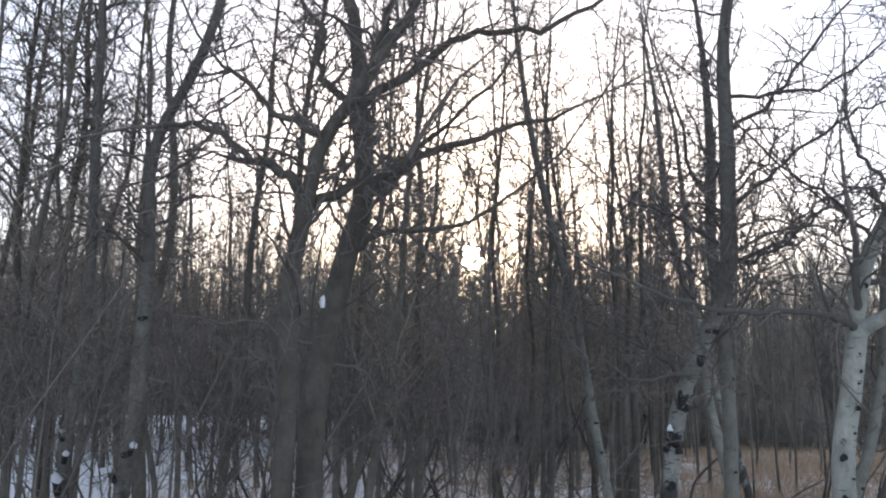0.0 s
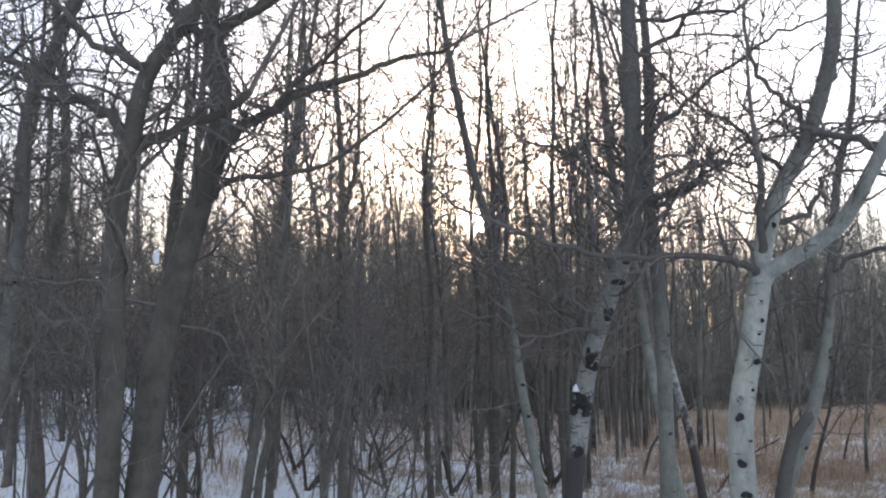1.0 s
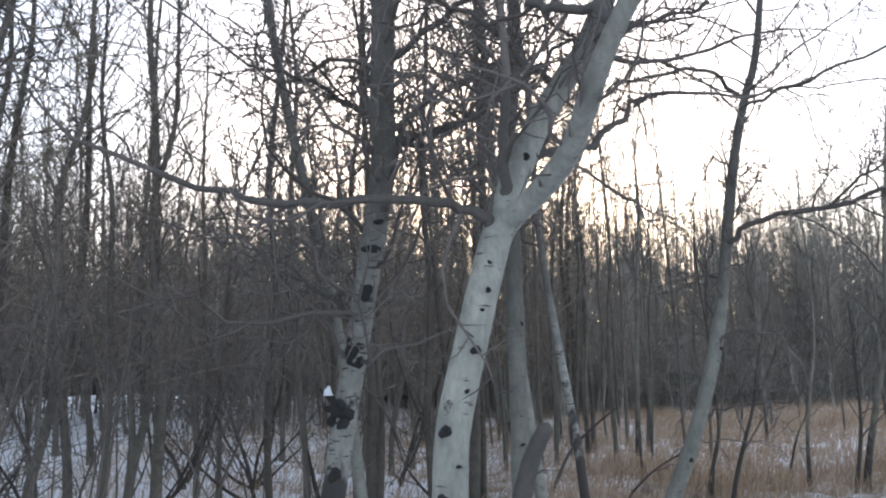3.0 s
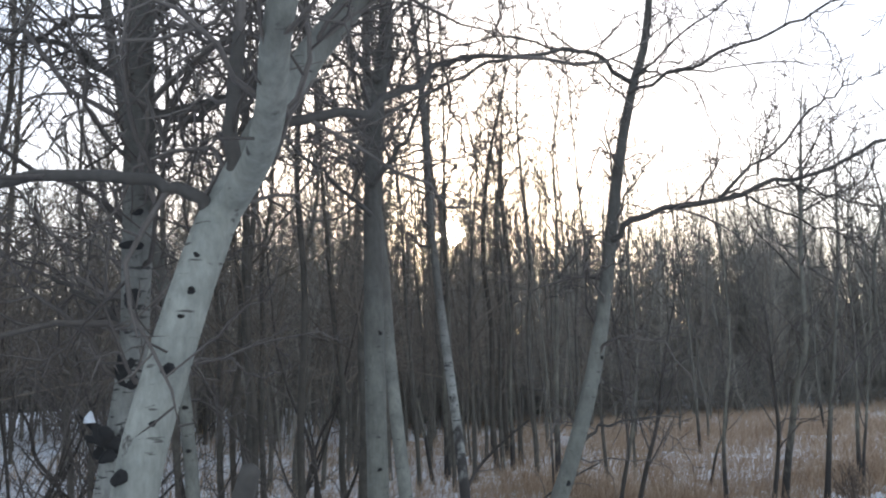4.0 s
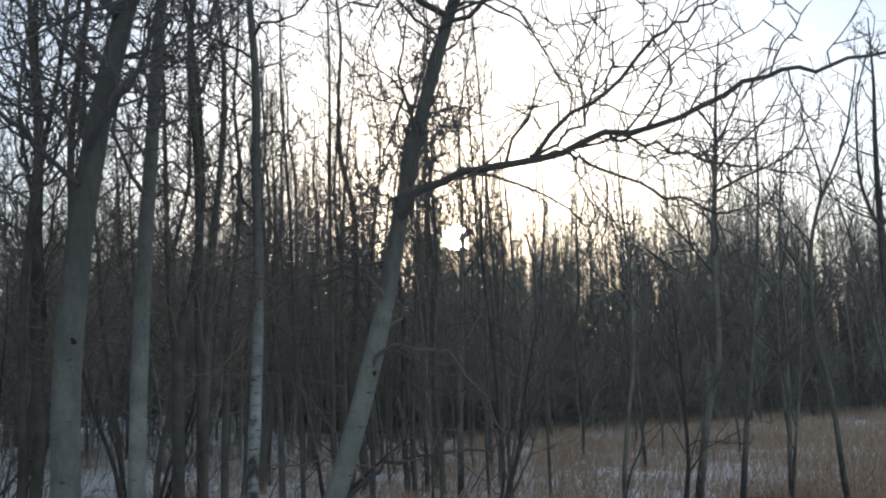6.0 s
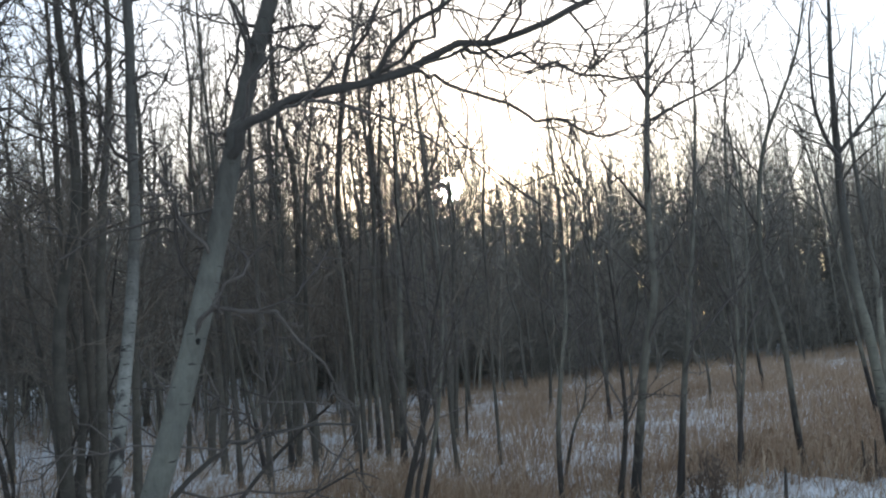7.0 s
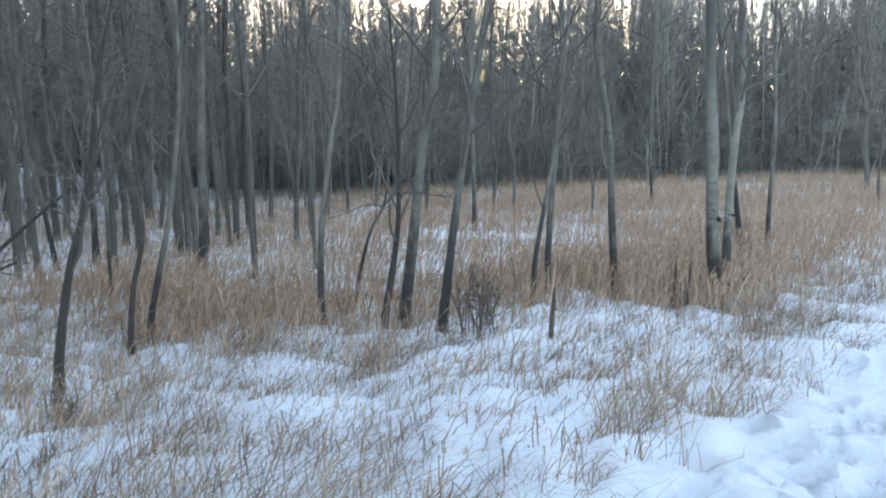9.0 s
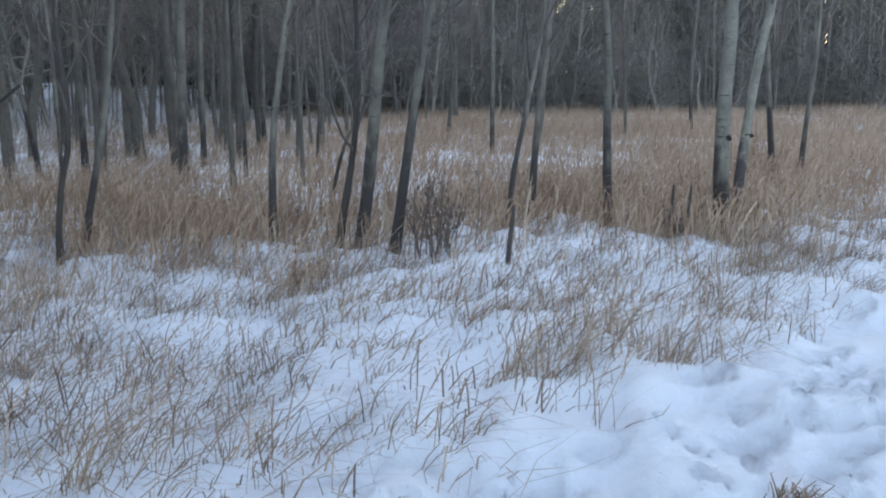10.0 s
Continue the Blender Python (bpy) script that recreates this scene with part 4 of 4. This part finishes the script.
def field(x, y, scale, seed):
    """Smooth patchiness from 0 to 1."""
    r = random.Random(seed)
    v = np.zeros(np.shape(x))
    for _ in range(7):
        a, k = r.uniform(0, 6.28), 2 * math.pi / (scale * r.uniform(0.6, 1.6))
        v = v + np.sin((x * math.cos(a) + y * math.sin(a)) * k + r.uniform(0, 6.28))
    return 0.5 + v / 7


def across_trail(x, y):
    return -(x - TRAIL_FROM.x) * TRAIL.y + (y - TRAIL_FROM.y) * TRAIL.x


grng = np.random.default_rng(4)
# tussocks in the near snow
cx, cy = grng.uniform(4.5, 18, 11500), grng.uniform(8.6, 17.5, 11500)
side = across_trail(cx, cy)
keep = (side > 1.75 + 0.35 * (field(cx, cy, 1.2, 3) - 0.5)) & (grng.random(11500) < np.clip((field(cx, cy, 1.6, 8) - 0.08) * 1.15 + 0.12 * np.clip((cx - 10.5) / 1.5, 0, 1), 0.12, 1) * np.clip((side - 1.5) / 1.6, 0.25, 1))
cx, cy = cx[keep], cy[keep]
tall = np.ones(len(cx))
for px, py, many in ((11.39, 12.18, 34), (11.2, 11.8, 22), (11.91, 12.4, 34), (12.28, 13.2, 40), (12.75, 14.1, 50), (9.46, 11.3, 30), (9.91, 11.0, 26), (9.5, 11.8, 24), (10.2, 10.95, 12),
                     (10.42, 12.93, 30), (10.93, 11.5, 14), (8.54, 13.14, 40), (9.89, 13.5, 40), (8.95, 11.5, 30), (9.2, 10.9, 26), (8.9, 12.4, 24), (9.9, 12.2, 14), (13.3, 14.3, 40), (14.3, 15.2, 50)):
    many = many * 3 // 5
    r, q = grng.normal(0, 0.26, many), grng.normal(0, 0.12, many)
    cx, cy = np.append(cx, px + r * 0.55 - q * 0.8), np.append(cy, py + r * 0.8 + q * 0.55)
    tall = np.append(tall, np.full(many, 1.75 if many > 12 else 1.2))
rep = np.minimum(grng.geometric(0.17, len(cx)) + 1, 20)
bx, by = np.repeat(cx, rep) + grng.normal(0, 0.055, rep.sum()), np.repeat(cy, rep) + grng.normal(0, 0.055, rep.sum())
blades("grass", "bent straw-coloured dry grass poking through snow", bx, by, (grng.gamma(4.0, 0.031, len(bx)) + 0.045) * np.repeat(tall, rep), grng.uniform(0.003, 0.0075, len(bx)), 1.3, straw, grng, wind=(0.75, 0.1))
# single short stalks scattered between the tussocks
lx, ly = grng.uniform(6, 16, 40000), grng.uniform(9.5, 17, 40000)
keep = (across_trail(lx, ly) > 1.9) & (grng.random(40000) < 0.25 + 0.5 * field(lx, ly, 0.9, 41))
lx, ly = lx[keep], ly[keep]
blades("stubble", "short scattered straw stalks poking through the snow", lx, ly, grng.uniform(0.03, 0.13, len(lx)), grng.uniform(0.003, 0.006, len(lx)), 1.2, straw, grng, wind=(0.6, 0.1), fine=False)
# short straw standing out of the snow under the trees
sx, sy = grng.uniform(-7, 8.5, 170000), grng.uniform(8.5, 30, 170000)
keep = grng.random(170000) < np.clip((field(sx, sy, 2.4, 14) - 0.1) * 1.1, 0.15, 0.8) * np.clip((across_trail(sx, sy) - 1.9) / 1.5, 0, 1) * np.clip((sx + 1.5) / 6, 0.2, 0.75)
sx, sy = sx[keep], sy[keep]
blades("straw", "short pale straw standing out of the snow under trees", sx, sy, grng.uniform(0.08, 0.32, len(sx)), grng.uniform(0.006, 0.013, len(sx)), 0.9, pale_straw, grng, fine=False)
# tall dry grass of the clearing
tx, ty = grng.uniform(-4, 34, 300000), grng.uniform(12.2, 40, 300000)
dens = np.clip((field(tx, ty, 3.0, 21) - 0.2) * 1.9, 0.16, 0.95) * np.clip((ty - 13.0) / 3.6 + (field(tx, ty, 1.7, 33) - 0.5) * 1.6, 0, 1)
dens = dens * np.clip((tx - 6.2) / 1.6, 0.3, 1.0)
for px, py, pr in ((13.2, 17.5, 2.4), (12.5, 15.2, 0.9), (14.2, 16.4, 0.8), (11.2, 16.0, 0.8), (15.5, 20, 2.6), (18, 24, 4.0), (8.3, 15.2, 0.9), (14, 27, 4.0), (7.2, 16.5, 1.2), (7.5, 12.9, 0.55), (8.1, 12.6, 0.35), (6.7, 13.4, 0.5), (6.4, 12.4, 0.5), (7.3, 12.0, 0.4), (6.0, 14.2, 0.6)):
    dens = np.maximum(dens, 1.1 * np.exp(-((tx - px) ** 2 + (ty - py) ** 2) / pr ** 2))
dens = dens * np.clip((across_trail(tx, ty) - 3.0) / 1.5, 0, 1)
dens *= np.clip(1.3 - (ty - 14) / 40, 0.5, 1)
keep = grng.random(len(tx)) < dens
tx, ty = tx[keep], ty[keep]
for px, py, pr, many in ((12.6, 15.3, 0.45, 2600), (11.5, 16.1, 0.7, 3200), (13.6, 17.2, 1.1, 4200), (8.2, 15.2, 0.6, 2600), (9.0, 15.6, 0.6, 1800), (10.0, 14.9, 0.3, 700), (15.2, 18.6, 1.2, 3600), (7.3, 16.2, 0.8, 2000)):
    many = many * 2 // 5
    tx, ty = np.append(tx, grng.normal(px, pr, many)), np.append(ty, grng.normal(py, pr * 0.8, many))
blades("tall_grass", "tall russet dry grass in the clearing", tx, ty, grng.uniform(0.2, 0.68, len(tx)) * np.clip(0.55 + (ty - 13.0) / 5.5, 0.55, 1), grng.uniform(0.005, 0.012, len(tx)), 0.7, russet, grng, fine=False)

# ---- small things ----
rng = random.Random(500)
home = tagged(new("stick", None), "thin dark dead stick upright in the snow", "stick", "sticks in the snow")
home.location = (11.05, 13.69, float(lie(11.05, 13.69)) - 0.03)
out = ([], [])
tube(out, [Vector(p) for p in ((0, 0, 0), (0.01, 0, 0.15), (0.03, 0, 0.32), (0.035, 0, 0.4))], [0.018, 0.017, 0.015, 0.009], 6, rng, 0.1)
part("shaft", out, dead_wood, home)
for x, y, size in ((12.32, 14.94, 1.1), (12.44, 14.94, 1.0), (13.24, 15.71, 0.8)):
    copy_thing(home, Matrix.Translation((x, y, float(lie(x, y)) - 0.03)) @ Matrix.Rotation(x * 5, 4, "Z") @ Matrix.Diagonal((0.8, 0.8, size, 1)))
home = tagged(new("weed", None), "clump of dead brown weeds with seed heads", "weed")
home.location = (10.6, 14.25, float(lie(10.6, 14.25)) - 0.02)
stalks, heads = ([], []), ([], [])
for _ in range(22):
    q = wander(rng, Vector((rng.gauss(0, 0.13), rng.gauss(0, 0.08), 0)), Vector((rng.gauss(0, 0.12), rng.gauss(0, 0.12), 1)), rng.uniform(0.32, 0.62), 5, 0.1, 0.0)
    rr = taper(6, 0.006, 0.004)
    tube(stalks, q, rr, 4)
    sprays(stalks, rng, q, rr, 0.2, 9, 0.2, 0, 0.0035)
    for f in (0.6, 0.8, 1.0):
        p = q[int(f * 5)]
        c = p + Vector((rng.gauss(0, 0.02), rng.gauss(0, 0.02), 0))
        tube(heads, [c, c + Vector((0, 0, 0.015)), c + Vector((0.003, 0, 0.035))], [0.004, 0.009, 0.004], 6)
tagged(part("dead_foliage", stalks, weed_brown, home), kind="stuff")
tagged(part("seed_fluff", heads, weed_brown, home), kind="stuff")
for x, y, size in ((7.2, 12.9, 0.5), (7.95, 12.75, 0.4), (6.75, 13.6, 0.55), (12.35, 14.85, 0.45)):
    copy_thing(home, Matrix.Translation((x, y, float(lie(x, y)) - 0.02)) @ Matrix.Rotation(x * 7, 4, "Z") @ Matrix.Diagonal((size * 1.3, size * 1.3, size, 1)))
for label, line, r in (("dark bent dead stem arching over the snow", [(5.62, 14.86, 0), (5.83, 15.4, 0.3), (6.06, 15.81, 0.6), (6.46, 15.9, 0.95), (6.8, 15.9, 1.2)], 0.03),
                       ("thin dark dead stem leaning in the snow", [(6.3, 13.2, 0), (6.6, 13.3, 0.35), (6.95, 13.4, 0.6), (7.4, 13.5, 0.8)], 0.018)):
    tree(int(r * 1000), line, r, r * 0.5, dead_wood, label, shoots=(0.4, 6, 0.6, 1), kids=(3, 0.5), group="", category="dead stem")
# snow lying on the broken stub
cap = ([], [])
knob = ([], [])
for a, b, r in (((3.94, 8.2, 1.53), (3.86, 8.12, 1.6), 0.045), ((3.88, 8.14, 1.56), (3.83, 8.08, 1.68), 0.034), ((3.9, 8.13, 1.6), (3.88, 8.06, 1.64), 0.03), ((3.86, 8.12, 1.57), (3.79, 8.1, 1.6), 0.024), ((3.92, 8.14, 1.5), (3.88, 8.07, 1.47), 0.03), ((3.85, 8.1, 1.62), (3.77, 8.05, 1.72), 0.009)):
    a, b = Vector(a), Vector(b)
    tube(knob, [a, a.lerp(b, 0.35), a.lerp(b, 0.7), b], [r, r * rng.uniform(0.9, 1.2), r * rng.uniform(0.7, 1.0), r * 0.45], 9, rng, 0.3)
part("branch_stub", ([v - scarred_aspen.location for v in knob[0]], knob[1]), knot_dark, scarred_aspen, "black broken branch stub")
tube(cap, [Vector(p) for p in ((3.82, 8.07, 1.675), (3.82, 8.07, 1.70), (3.825, 8.07, 1.73))], [0.03, 0.027, 0.01], 10, rng, 0.2)
tagged(new("snow_cap", mesh_of("snow_cap", cap, snow)), "small cap of snow on a broken stub", "snow")
tree(90, [(4.8, 6.56, 0), (4.88, 6.53, 0.6), (4.96, 6.5, 1.1), (5.03, 6.47, 1.38), (5.10, 6.36, 1.54)], 0.055, 0.036, limb_dark, "broken leaning grey stump beside a white aspen", shoots=(0.5, 2, 0.2, 0), group="", category="stump")
cap = ([], [])
tube(cap, [Vector(p) for p in ((0.86, 6.30, 2.62), (0.86, 6.28, 2.66), (0.865, 6.29, 2.70))], [0.018, 0.022, 0.012], 10, rng, 0.12)
tagged(new("snow_cap", mesh_of("snow_cap", cap, snow)), "small clump of snow stuck on a grey trunk", "snow")


def snowy_stub(owner, x, y, z, r):
    """A short black broken stub on a trunk, with a cap of snow on it."""
    at, trunk = Vector((x, y, z)), Vector((owner.location.x, owner.location.y, z - r * 1.6))
    root = at.lerp(trunk, 0.75) - Vector((0, 0, r * 1.2))
    stub, lump = ([], []), ([], [])
    tube(stub, [root - owner.location, root.lerp(at, 0.6) - owner.location - Vector((0, 0, r)), at - owner.location - Vector((0, 0, r * 0.5))], [r * 0.9, r * 0.8, r * 0.6], 8, rng, 0.2)
    part("branch_stub", stub, knot_dark, owner, "black broken branch stub")
    tube(lump, [at + Vector(v) * r for v in ((0, 0, -0.6), (0.1, 0, -0.1), (-0.1, 0, 0.45), (0, 0.1, 0.8))], [r * 0.7, r * 1.05, r * 0.8, r * 0.3], 10, rng, 0.18)
    tagged(new("snow_cap", mesh_of("snow_cap", lump, snow)), "small cap of snow on a broken stub", "snow")


for owner, x, y, z, r in ((kinked_tree, -1.49, 8.24, 1.28, 0.045), (kinked_tree, -1.27, 8.22, 1.51, 0.04), (slim_tree, -2.07, 8.4, 1.63, 0.035), (slim_tree, -2.0, 8.38, 1.42, 0.035), (slim_tree, -2.06, 8.36, 1.18, 0.055)):
    snowy_stub(owner, x, y, z, r)
# low dry tuft at the edge of the footpath
bx, by = grng.normal(11.8, 0.035, 90), grng.normal(10.86, 0.03, 90)
blades("grass_tuft", "small brown tuft of dead grass beside the footpath", bx, by, grng.uniform(0.04, 0.1, 90), grng.uniform(0.003, 0.006, 90), 0.9, straw, grng)
